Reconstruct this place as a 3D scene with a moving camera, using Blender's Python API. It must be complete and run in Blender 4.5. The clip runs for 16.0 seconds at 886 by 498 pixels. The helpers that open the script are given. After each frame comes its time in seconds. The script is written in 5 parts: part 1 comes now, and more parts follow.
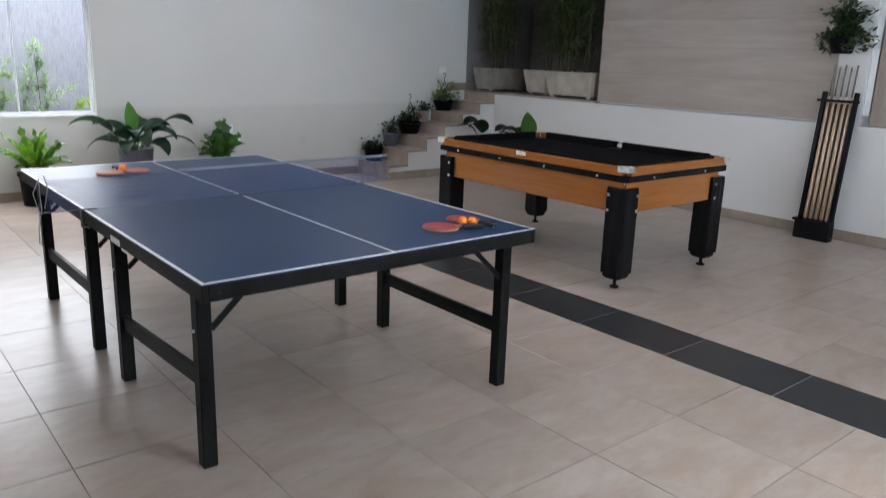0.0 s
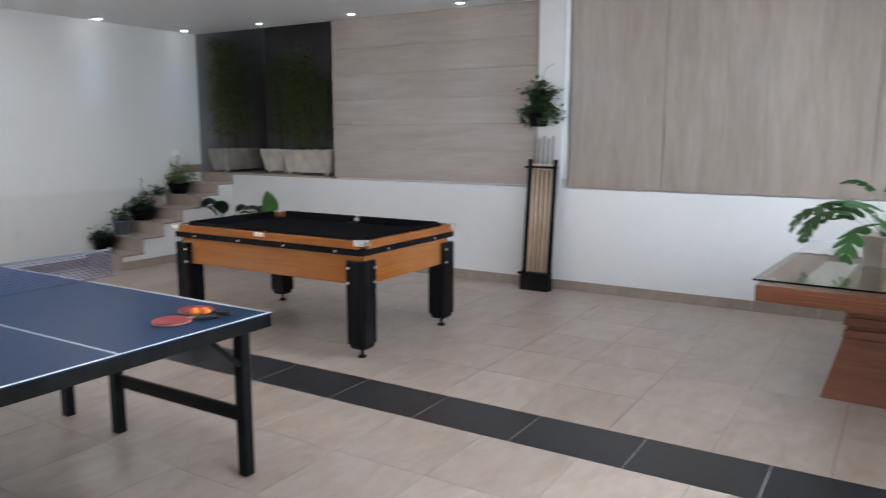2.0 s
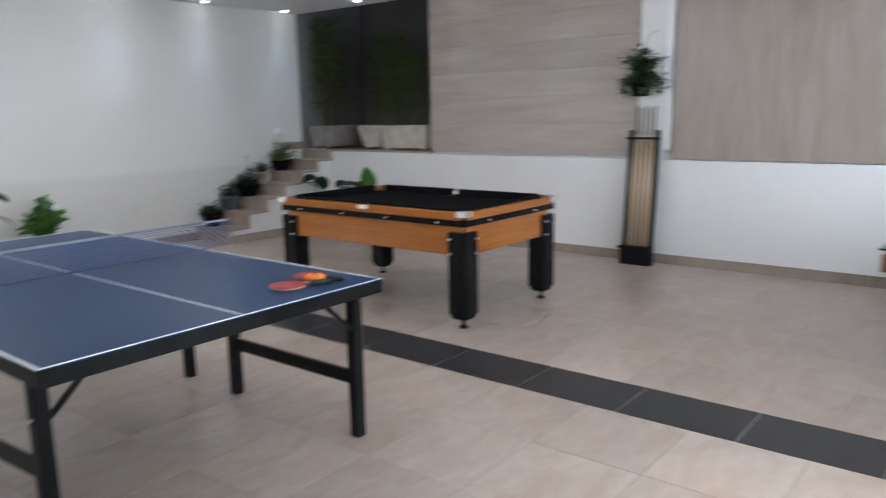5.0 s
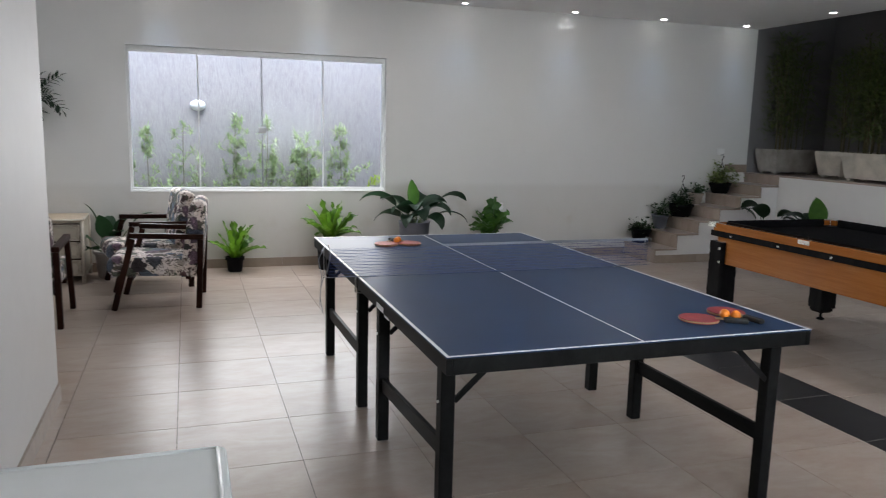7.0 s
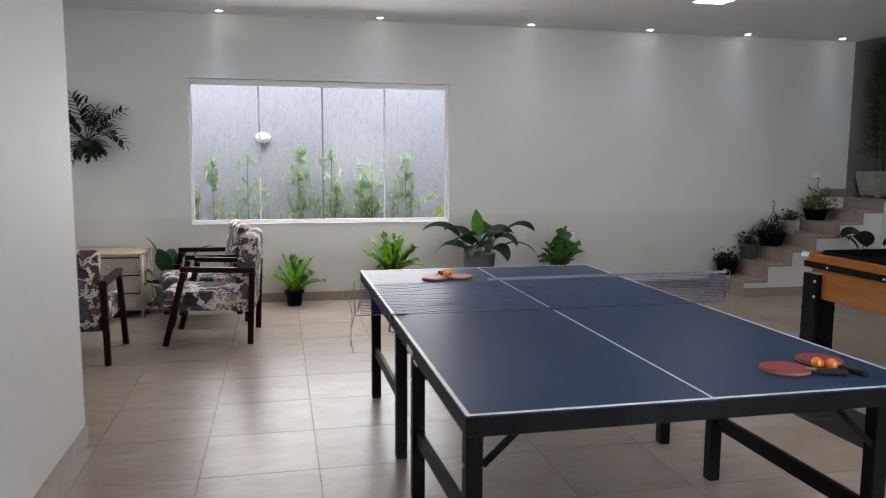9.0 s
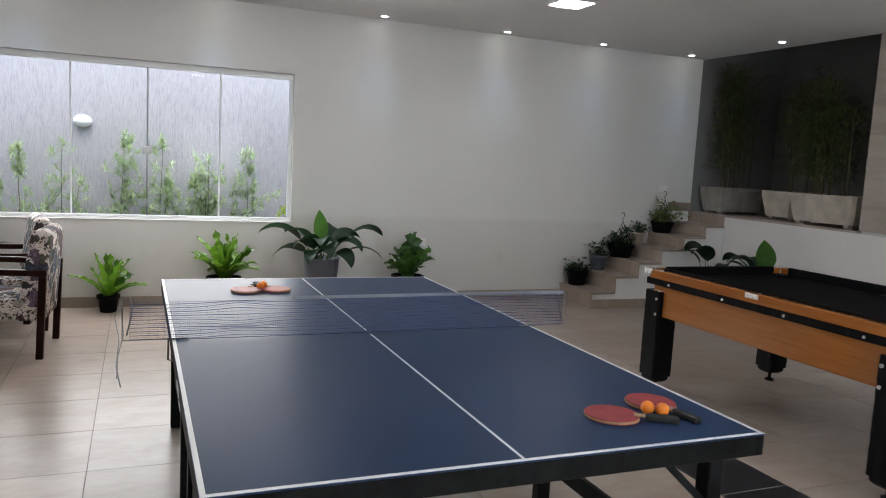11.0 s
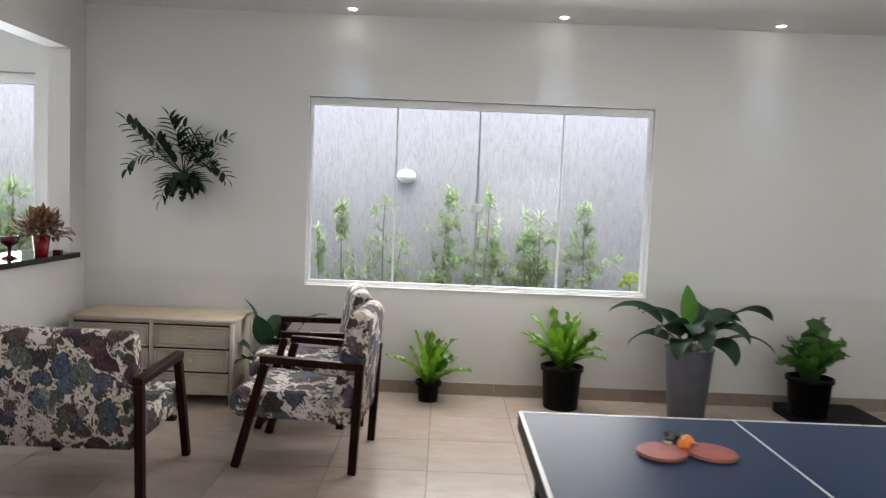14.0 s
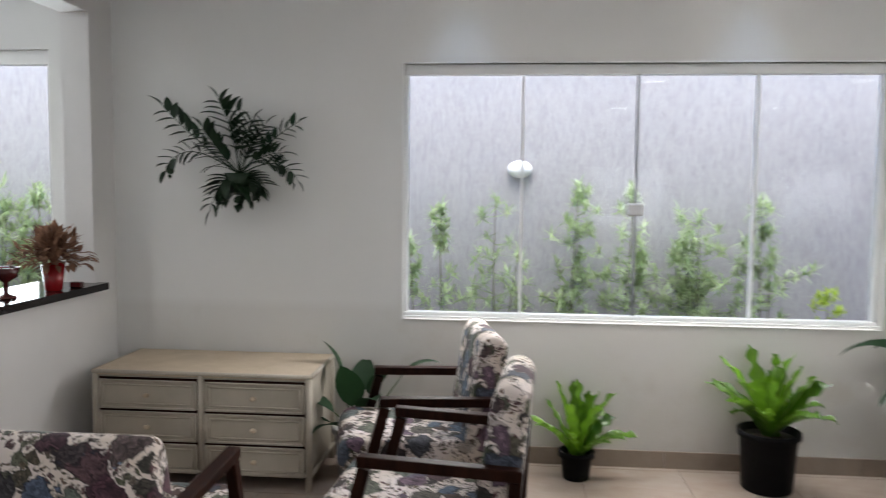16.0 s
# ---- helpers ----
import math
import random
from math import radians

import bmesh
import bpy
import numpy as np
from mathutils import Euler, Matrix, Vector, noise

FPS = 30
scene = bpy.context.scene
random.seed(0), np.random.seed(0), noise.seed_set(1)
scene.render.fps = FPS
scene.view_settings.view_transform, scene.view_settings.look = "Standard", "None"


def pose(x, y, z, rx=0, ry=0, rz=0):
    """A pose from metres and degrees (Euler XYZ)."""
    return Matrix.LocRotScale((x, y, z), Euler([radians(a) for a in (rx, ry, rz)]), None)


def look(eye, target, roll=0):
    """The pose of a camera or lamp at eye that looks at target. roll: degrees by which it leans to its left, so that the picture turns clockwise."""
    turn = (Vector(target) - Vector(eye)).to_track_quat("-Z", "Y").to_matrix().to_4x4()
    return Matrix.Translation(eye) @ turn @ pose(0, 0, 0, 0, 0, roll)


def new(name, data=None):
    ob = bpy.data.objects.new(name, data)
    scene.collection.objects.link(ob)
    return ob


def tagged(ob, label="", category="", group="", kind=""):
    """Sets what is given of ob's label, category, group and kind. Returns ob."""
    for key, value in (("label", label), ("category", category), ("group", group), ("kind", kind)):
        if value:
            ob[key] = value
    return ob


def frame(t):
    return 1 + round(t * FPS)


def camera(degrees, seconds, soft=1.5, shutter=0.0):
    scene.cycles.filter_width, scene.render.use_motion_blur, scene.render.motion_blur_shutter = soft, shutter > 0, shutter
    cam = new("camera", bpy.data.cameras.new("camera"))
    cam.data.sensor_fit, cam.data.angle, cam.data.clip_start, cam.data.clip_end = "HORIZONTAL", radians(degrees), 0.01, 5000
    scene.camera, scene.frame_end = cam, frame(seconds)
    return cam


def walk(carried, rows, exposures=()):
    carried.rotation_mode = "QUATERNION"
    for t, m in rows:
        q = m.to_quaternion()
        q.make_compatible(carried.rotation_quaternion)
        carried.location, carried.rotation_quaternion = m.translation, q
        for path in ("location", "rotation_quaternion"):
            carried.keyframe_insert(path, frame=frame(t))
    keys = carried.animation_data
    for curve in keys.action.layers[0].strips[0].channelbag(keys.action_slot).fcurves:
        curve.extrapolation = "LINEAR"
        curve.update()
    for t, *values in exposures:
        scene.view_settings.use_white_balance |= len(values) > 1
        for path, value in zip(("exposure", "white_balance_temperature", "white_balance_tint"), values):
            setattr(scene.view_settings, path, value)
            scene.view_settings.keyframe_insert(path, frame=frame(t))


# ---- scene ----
cam = camera(61.1, 16.0, 1.0, 0.5)
PATH = [
    (0, (0.538, 0.895, 1.493), (1.774, 2.386, 0.992), 1.9),
    (0.5, (0.504, 0.858, 1.525), (1.765, 2.362, 1.14), -0.2),
    (1, (0.506, 0.824, 1.538), (1.867, 2.257, 1.226), -0.5),
    (1.5, (0.498, 0.786, 1.561), (2.026, 2.036, 1.242), 0.3),
    (2, (0.546, 0.757, 1.554), (2.225, 1.799, 1.247), 0.0),
    (2.5, (0.601, 0.738, 1.547), (2.395, 1.567, 1.242), -0.3),
    (3, (0.631, 0.728, 1.527), (2.491, 1.399, 1.225), -0.8),
    (3.5, (0.631, 0.731, 1.532), (2.502, 1.365, 1.221), -1.1),
    (4, (0.598, 0.748, 1.517), (2.455, 1.421, 1.202), -0.9),
    (4.5, (0.551, 0.813, 1.504), (2.3, 1.725, 1.173), -1.4),
    (5, (0.484, 0.818, 1.506), (2.019, 2.049, 1.145), -1.1),
    (5.2, (0.498, 0.838, 1.509), (1.916, 2.198, 1.137), 0.5),
    (7.3, (0.613, 0.886, 1.507), (1.216, 2.769, 1.205), 1.4),
    (7.5, (0.6, 0.861, 1.505), (1.189, 2.751, 1.221), 1.5),
    (8, (0.68, 0.903, 1.481), (1.145, 2.832, 1.228), 0.7),
    (8.5, (0.763, 1.028, 1.456), (1.193, 2.966, 1.211), 0.3),
    (9, (0.91, 1.201, 1.463), (1.335, 3.14, 1.223), 0.3),
    (9.5, (1.174, 1.348, 1.473), (1.745, 3.251, 1.244), 2.4),
    (9.7, (1.289, 1.355, 1.475), (2.021, 3.203, 1.259), 2.8),
    (11.8, (1.276, 1.875, 1.472), (2.03, 3.712, 1.232), 3.1),
    (12, (1.318, 1.956, 1.473), (1.949, 3.841, 1.25), 3.4),
    (12.5, (1.401, 2.248, 1.483), (1.753, 4.204, 1.264), 5.0),
    (13, (1.285, 2.561, 1.453), (1.584, 4.525, 1.218), 4.3),
    (13.5, (1.196, 2.893, 1.457), (1.384, 4.872, 1.237), 2.7),
    (14, (1.108, 3.247, 1.507), (1.11, 5.242, 1.369), 2.3),
    (14.5, (0.977, 3.662, 1.474), (0.972, 5.657, 1.346), 1.2),
    (15, (0.927, 4.044, 1.469), (0.931, 6.039, 1.334), -0.0),
    (15.5, (0.846, 4.41, 1.465), (0.813, 6.405, 1.337), -0.2),
    (16, (0.649, 4.756, 1.517), (0.483, 6.743, 1.366), 0.6),
]
walk(cam, [(t, look(eye, target, roll)) for t, eye, target, roll in PATH], [(0, 2.92, 6050, 10), (1.5, 3.05, 6050, 10), (2.5, 3.29, 6050, 10), (3.2, 2.97, 6000, 10), (4.2, 3.03, 6050, 10), (5.2, 3.24, 6050, 10), (7.3, 2.56, 6350, 10), (11.0, 2.58, 6450, 10), (12.5, 2.7, 6550, 10), (13.8, 2.72, 6650, 10), (16, 2.6, 6550, 10)])

# ---- world and light ----
world = bpy.data.worlds.new("world")
scene.world = world
world.use_nodes = True
wn = world.node_tree
sky = wn.nodes.new("ShaderNodeTexSky")
sky.sky_type = "NISHITA"
sky.sun_disc = False
sky.sun_elevation = radians(55)
sky.sun_rotation = radians(200)
wn.nodes["Background"].inputs[1].default_value = 0.15
wn.links.new(sky.outputs[0], wn.nodes["Background"].inputs[0])

sun = new("sun", bpy.data.lights.new("sun", "SUN"))
sun.data.energy, sun.data.angle, sun.data.color = 1.5, radians(60), (1.0, 0.97, 0.94)
sun.matrix_world = look((0, 0, 30), (-2, 9, 0))


def window_light(x, y, z, w, h, target, watts, color):
    lamp = bpy.data.lights.new("window_light", "AREA")
    lamp.shape, lamp.size, lamp.size_y, lamp.energy, lamp.color = "RECTANGLE", w, h, watts, color
    ob = new("window_light", lamp)
    ob.matrix_world = look((x, y, z), target)
    return ob


SKYLIGHT = (0.86, 0.94, 1.0)
for z in (1.06, 1.52, 1.98):
    # the sky stands above the garden wall, so this light slants down into the room
    window_light(1.37, 8.84, z, 2.5, 0.42, (1.37, 6.84, z - 0.8), 3.3, (1.0, 0.985, 0.97))
window_light(5.85, 0.08, 1.49, 1.2, 1.0, (5.85, 5, 1.3), 4.8, SKYLIGHT)
window_light(2.72, 0.08, 1.49, 1.2, 1.1, (2.72, 5, 1.3), 5.6, SKYLIGHT)
window_light(-3.2, 8.935, 1.55, 2.2, 1.3, (-3.2, 0, 1.3), 13, SKYLIGHT)


# ---- materials ----
class Mat:
    """A node material under way."""

    def __init__(self, name, rough=0.5, metal=0.0):
        self.m = bpy.data.materials.new(name)
        self.m.use_nodes = True
        self.t = self.m.node_tree
        self.b = self.t.nodes["Principled BSDF"]
        self.b.inputs["Roughness"].default_value = rough
        self.b.inputs["Metallic"].default_value = metal
        self.co = self.t.nodes.new("ShaderNodeTexCoord").outputs["Object"]

    def node(self, kind, **values):
        n = self.t.nodes.new(kind)
        for k, v in values.items():
            n.inputs[k.replace("_", " ")].default_value = v
        return n

    def link(self, a, b):
        self.t.links.new(a, b)

    def mapped(self, scale=(1, 1, 1), rot=(0, 0, 0), source=None):
        n = self.node("ShaderNodeMapping", Scale=scale, Rotation=rot)
        self.link(source or self.co, n.inputs[0])
        return n.outputs[0]

    def noise(self, scale, detail=4, vec=None, rough=0.55, distort=0.0):
        n = self.node("ShaderNodeTexNoise", Scale=scale, Detail=detail, Roughness=rough, Distortion=distort)
        self.link(vec or self.co, n.inputs["Vector"])
        return n.outputs["Fac"]

    def ramp(self, fac, stops):
        n = self.t.nodes.new("ShaderNodeValToRGB")
        while len(n.color_ramp.elements) < len(stops):
            n.color_ramp.elements.new(0.5)
        for e, (p, c) in zip(n.color_ramp.elements, stops):
            e.position, e.color = p, (*c, 1) if len(c) == 3 else c
        self.link(fac, n.inputs[0])
        return n.outputs[0]

    def mix(self, fac, a, b, mode="MIX"):
        n = self.t.nodes.new("ShaderNodeMix")
        n.data_type, n.blend_type = "RGBA", mode
        for sock, v in ((n.inputs[0], fac), (n.inputs[6], a), (n.inputs[7], b)):
            if isinstance(v, (int, float)):
                sock.default_value = v
            elif isinstance(v, tuple):
                sock.default_value = (*v, 1)
            else:
                self.link(v, sock)
        return n.outputs[2]

    def color(self, out):
        if isinstance(out, tuple):
            self.b.inputs["Base Color"].default_value = (*out, 1)
        else:
            self.link(out, self.b.inputs["Base Color"])
        return self

    def rough(self, fac, lo, hi):
        n = self.node("ShaderNodeMapRange", To_Min=lo, To_Max=hi)
        self.link(fac, n.inputs[0])
        self.link(n.outputs[0], self.b.inputs["Roughness"])
        return self

    def bump(self, fac, strength, distance=0.002):
        n = self.node("ShaderNodeBump", Strength=strength, Distance=distance)
        self.link(fac, n.inputs["Height"])
        self.link(n.outputs[0], self.b.inputs["Normal"])
        return self

    def random(self):
        return self.t.nodes.new("ShaderNodeObjectInfo").outputs["Random"]

    def island(self):
        return self.t.nodes.new("ShaderNodeNewGeometry").outputs["Random Per Island"]


def plain(name, color, rough=0.5, metal=0.0, vary=0.12, scale=8.0, bump=0.0):
    """Paint, plastic or metal with slight blotches and fine grain."""
    k = Mat(name, rough, metal)
    a = k.noise(scale, 5)
    lo = tuple(c * (1 - vary) for c in color)
    hi = tuple(min(1, c * (1 + vary)) for c in color)
    k.color(k.ramp(a, [(0.3, lo), (0.7, hi)]))
    k.rough(k.noise(scale * 4, 3), max(0.02, rough - 0.07), min(1, rough + 0.07))
    if bump:
        k.bump(k.noise(scale * 30, 3), bump)
    return k.m


def wall_paint(name, color, lumps=0.25):
    k = Mat(name, 0.6)
    big = k.noise(0.7, 5)
    small = k.noise(9, 4)
    base = k.ramp(big, [(0.3, tuple(c * 0.95 for c in color)), (0.7, color)])
    k.color(k.mix(0.12, base, k.ramp(small, [(0.35, tuple(c * 0.85 for c in color)), (0.65, color)])))
    k.bump(k.noise(55, 5, rough=0.65), lumps, 0.004)
    return k.m


M_WALL = wall_paint("wall_paint", (0.70, 0.685, 0.67))
M_CEIL = wall_paint("ceiling_paint", (0.78, 0.78, 0.785), 0.05)
M_DARKWALL = wall_paint("charcoal_paint", (0.20, 0.193, 0.197), 0.2)


def rendered_wall():
    """Coarse combed cement render: fine pits drawn out downwards."""
    k = Mat("rough_grey_render", 0.85)
    pits = k.noise(1.0, 4, k.mapped((110, 110, 13)), 0.65)
    grit = k.noise(1.0, 3, k.mapped((260, 260, 120)), 0.6)
    base = k.ramp(k.noise(1.2, 5), [(0.3, (0.33, 0.32, 0.325)), (0.7, (0.365, 0.355, 0.36))])
    base = k.mix(k.ramp(grit, [(0.42, (0, 0, 0)), (0.62, (0.35, 0.35, 0.35))]), base, (0.56, 0.55, 0.55))
    k.color(k.mix(k.ramp(pits, [(0.46, (0, 0, 0)), (0.64, (0.5, 0.5, 0.5))]), base, (0.215, 0.21, 0.215)))
    k.bump(pits, 0.8, 0.006)
    return k.m


M_OUTWALL = rendered_wall()


def two_tone_paint():
    """White wall paint, repainted a shade greyer on its lower part."""
    k = Mat("two_tone_paint", 0.6)
    sep = k.node("ShaderNodeSeparateXYZ")
    k.link(k.co, sep.inputs[0])
    edge = k.node("ShaderNodeMapRange", From_Min=0.84, From_Max=0.90)
    k.link(sep.outputs[2], edge.inputs[0])
    big = k.noise(0.7, 5)
    up = k.ramp(big, [(0.3, (0.665, 0.657, 0.637)), (0.7, (0.705, 0.697, 0.677))])
    low = k.ramp(big, [(0.3, (0.605, 0.592, 0.567)), (0.7, (0.648, 0.635, 0.61))])
    stain = k.ramp(k.noise(3.5, 6), [(0.60, (0, 0, 0)), (0.75, (0.35, 0.35, 0.35))])
    low = k.mix(stain, low, (0.50, 0.46, 0.40))
    k.color(k.mix(edge.outputs[0], low, up))
    k.bump(k.noise(55, 5, rough=0.65), 0.25, 0.004)
    return k.m


M_NORTH = two_tone_paint()


def tile_mat(name, a, b, c, rough, grain=1.0):
    """Glazed porcelain with soft drawn-out clouds; each piece differs."""
    k = Mat(name, rough)
    r = k.random()
    shift = k.node("ShaderNodeVectorMath")
    shift.operation = "ADD"
    comb = k.node("ShaderNodeCombineXYZ")
    mul = k.node("ShaderNodeMath")
    mul.operation = "MULTIPLY"
    mul.inputs[1].default_value = 60
    k.link(r, mul.inputs[0])
    for s in range(3):
        k.link(mul.outputs[0], comb.inputs[s])
    k.link(k.co, shift.inputs[0])
    k.link(comb.outputs[0], shift.inputs[1])
    v = k.mapped((2.4, 5.5, 2), source=shift.outputs[0])
    cloud = k.noise(1.0, 6, v, 0.6, 0.8)
    fine = k.noise(3.5, 6, v, 0.7, 0.3)
    col = k.ramp(cloud, [(0.3, a), (0.52, b), (0.72, c)])
    col = k.mix(0.28 * grain, col, k.ramp(fine, [(0.35, a), (0.65, c)]))
    rust = k.ramp(k.noise(2.6, 4, shift.outputs[0]), [(0.52, (0, 0, 0)), (0.70, (0.3, 0.3, 0.3))])
    col = k.mix(rust, col, tuple(x * y for x, y in zip(a, (1.12, 0.98, 0.88))))
    tone = k.node("ShaderNodeMapRange", To_Min=0.93, To_Max=1.05)
    k.link(r, tone.inputs[0])
    hsv = k.node("ShaderNodeHueSaturation")
    k.link(tone.outputs[0], hsv.inputs["Value"])
    k.link(col, hsv.inputs["Color"])
    k.color(hsv.outputs[0])
    k.b.inputs["Specular IOR Level"].default_value = 0.32
    return k.m


M_TILE = tile_mat("beige_porcelain", (0.30, 0.228, 0.178), (0.362, 0.295, 0.248), (0.405, 0.35, 0.31), 0.3)
M_BLACKTILE = tile_mat("charcoal_porcelain", (0.018, 0.018, 0.02), (0.024, 0.024, 0.027), (0.032, 0.032, 0.035), 0.3, 0.6)
M_SKIRT = tile_mat("skirting_porcelain", (0.24, 0.19, 0.155), (0.30, 0.245, 0.20), (0.36, 0.30, 0.25), 0.35)
M_GROUT = plain("grout", (0.115, 0.095, 0.08), 0.9)
M_STEP = tile_mat("step_porcelain", (0.27, 0.215, 0.18), (0.35, 0.285, 0.24), (0.41, 0.345, 0.295), 0.35)


def wood(name, dark, mid, light, rough, axis, stretch=14.0, size=1.0, per_piece=True, gloss=0.5):
    """Wood grain drawn out along an axis (0 x, 1 y, 2 z)."""
    k = Mat(name, rough)
    src = k.co
    if per_piece:
        mul = k.node("ShaderNodeVectorMath")
        mul.operation = "MULTIPLY_ADD"
        comb = k.node("ShaderNodeCombineXYZ")
        r = k.random()
        for s in range(3):
            k.link(r, comb.inputs[s])
        k.link(comb.outputs[0], mul.inputs[0])
        mul.inputs[1].default_value = (31, 17, 23)
        k.link(k.co, mul.inputs[2])
        src = mul.outputs[0]
    sc = [stretch * size] * 3
    sc[axis] = 1.1 * size
    v = k.mapped(tuple(sc), source=src)
    g = k.noise(0.45, 7, v, 0.62, 1.4)
    fine = k.noise(3.0, 6, v, 0.7, 0.2)
    col = k.ramp(g, [(0.34, dark), (0.5, mid), (0.66, light)])
    col = k.mix(0.4, col, k.ramp(fine, [(0.35, dark), (0.65, light)]))
    k.color(col)
    k.rough(fine, rough - 0.06, rough + 0.08)
    k.bump(fine, 0.12, 0.001)
    k.b.inputs["Specular IOR Level"].default_value = gloss
    return k.m


M_PANEL_H = wood("oak_panel_level", (0.285, 0.235, 0.20), (0.35, 0.295, 0.257), (0.40, 0.342, 0.305), 0.42, 1, 9, 0.7)
M_PANEL_V = wood("oak_panel_upright", (0.22, 0.175, 0.145), (0.295, 0.242, 0.206), (0.345, 0.29, 0.252), 0.42, 2, 9, 0.8)
M_POOLWOOD = wood("honey_veneer", (0.235, 0.076, 0.014), (0.31, 0.106, 0.020), (0.36, 0.135, 0.030), 0.13, 1, 16)
M_POOLWOOD_X = wood("honey_veneer_end", (0.235, 0.076, 0.014), (0.31, 0.106, 0.020), (0.36, 0.135, 0.030), 0.13, 0, 16)
M_REDWOOD = wood("red_brown_wood", (0.10, 0.030, 0.012), (0.165, 0.053, 0.021), (0.22, 0.077, 0.033), 0.3, 1, 16)
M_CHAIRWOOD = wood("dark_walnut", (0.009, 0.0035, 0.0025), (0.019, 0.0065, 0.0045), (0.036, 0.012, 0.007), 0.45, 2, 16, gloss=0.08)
M_BACKBOARD = wood("rack_back", (0.09, 0.06, 0.042), (0.14, 0.095, 0.066), (0.19, 0.13, 0.095), 0.6, 2, 16)
M_CUEWOOD = wood("maple", (0.42, 0.29, 0.19), (0.52, 0.38, 0.26), (0.6, 0.46, 0.33), 0.3, 2, 20)
M_BLACKWOOD = wood("black_lacquer", (0.005, 0.005, 0.0055), (0.008, 0.008, 0.009), (0.016, 0.015, 0.015), 0.22, 2, 12, gloss=0.06)
M_BLACKFRAME = wood("black_painted_wood", (0.006, 0.006, 0.006), (0.009, 0.009, 0.009), (0.015, 0.015, 0.015), 0.45, 1, 10, gloss=0.07)
M_WHITE = plain("white_enamel", (0.82, 0.82, 0.81), 0.35, vary=0.03)
M_CHROME = plain("brushed_steel", (0.72, 0.72, 0.70), 0.28, 1.0, 0.06, 40)
M_STEELDARK = plain("dull_steel", (0.28, 0.28, 0.28), 0.35, 1.0)
M_BLACKPLASTIC = plain("black_plastic", (0.006, 0.006, 0.007), 0.5, bump=0.05)
M_BLACKPLASTIC.node_tree.nodes["Principled BSDF"].inputs["Specular IOR Level"].default_value = 0.06
M_GREYPLASTIC = plain("slate_plastic", (0.095, 0.104, 0.13), 0.4, bump=0.1)
M_FELT = plain("black_felt", (0.006, 0.006, 0.007), 0.95, vary=0.25, scale=30, bump=0.3)
M_FELT.node_tree.nodes["Principled BSDF"].inputs["Specular IOR Level"].default_value = 0.05


def glass_mat(name, tint=(1, 1, 1), rough=0.0, ior=1.45):
    k = Mat(name, rough)
    k.b.inputs["Transmission Weight"].default_value = 1.0
    k.b.inputs["IOR"].default_value = ior
    k.color(tint)
    return k.m


M_GLASS = glass_mat("window_glass", ior=1.16)
M_TABLEGLASS = glass_mat("greenish_glass", (0.86, 0.95, 0.92))


def lamp_mat(name, color, strength):
    k = Mat(name)
    k.color((0.9, 0.9, 0.9))
    k.b.inputs["Emission Color"].default_value = (*color, 1)
    k.b.inputs["Emission Strength"].default_value = strength
    return k.m


M_LED = lamp_mat("led_diffuser", (1, 0.98, 0.94), 3)
M_SPOT = lamp_mat("spot_lens", (1, 0.98, 0.95), 5)


M_CONC_YARD = plain("yard_concrete", (0.42, 0.41, 0.39), 0.9, vary=0.2, scale=3, bump=0.3)


# ---- mesh helpers ----
def box(bm, x0, x1, y0, y1, z0, z1, bevel=0.0, seg=1):
    r = bmesh.ops.create_cube(bm, size=1.0)
    vs = r["verts"]
    bmesh.ops.scale(bm, vec=(x1 - x0, y1 - y0, z1 - z0), verts=vs)
    bmesh.ops.translate(bm, vec=((x0 + x1) / 2, (y0 + y1) / 2, (z0 + z1) / 2), verts=vs)
    if bevel:
        es = list({e for v in vs for e in v.link_edges})
        bmesh.ops.bevel(bm, geom=es, offset=bevel, segments=seg, affect="EDGES", profile=0.5)
    return bm


def boxes(*spans, bevel=0.0, seg=1):
    bm = bmesh.new()
    for s in spans:
        box(bm, *s, bevel=bevel, seg=seg)
    return bm


def bar(bm, a, b, w, d, bevel=0.0, up=(0, 0, 1)):
    """A straight bar of section w by d from a to b."""
    a, b = Vector(a), Vector(b)
    z = (b - a).normalized()
    x = z.cross(Vector(up))
    if x.length < 1e-4:
        x = z.cross(Vector((0, 1, 0)))
    x.normalize()
    y = z.cross(x)
    m = Matrix((x, y, z)).transposed().to_4x4()
    m.translation = (a + b) / 2
    r = bmesh.ops.create_cube(bm, size=1.0)
    vs = r["verts"]
    bmesh.ops.scale(bm, vec=(w, d, (b - a).length), verts=vs)
    if bevel:
        es = list({e for v in vs for e in v.link_edges})
        vs = list({v for f in bmesh.ops.bevel(bm, geom=es, offset=bevel, segments=2, affect="EDGES", profile=0.5)["faces"] for v in f.verts} | {v for v in vs if v.is_valid})
    bmesh.ops.transform(bm, matrix=m, verts=vs)
    return bm


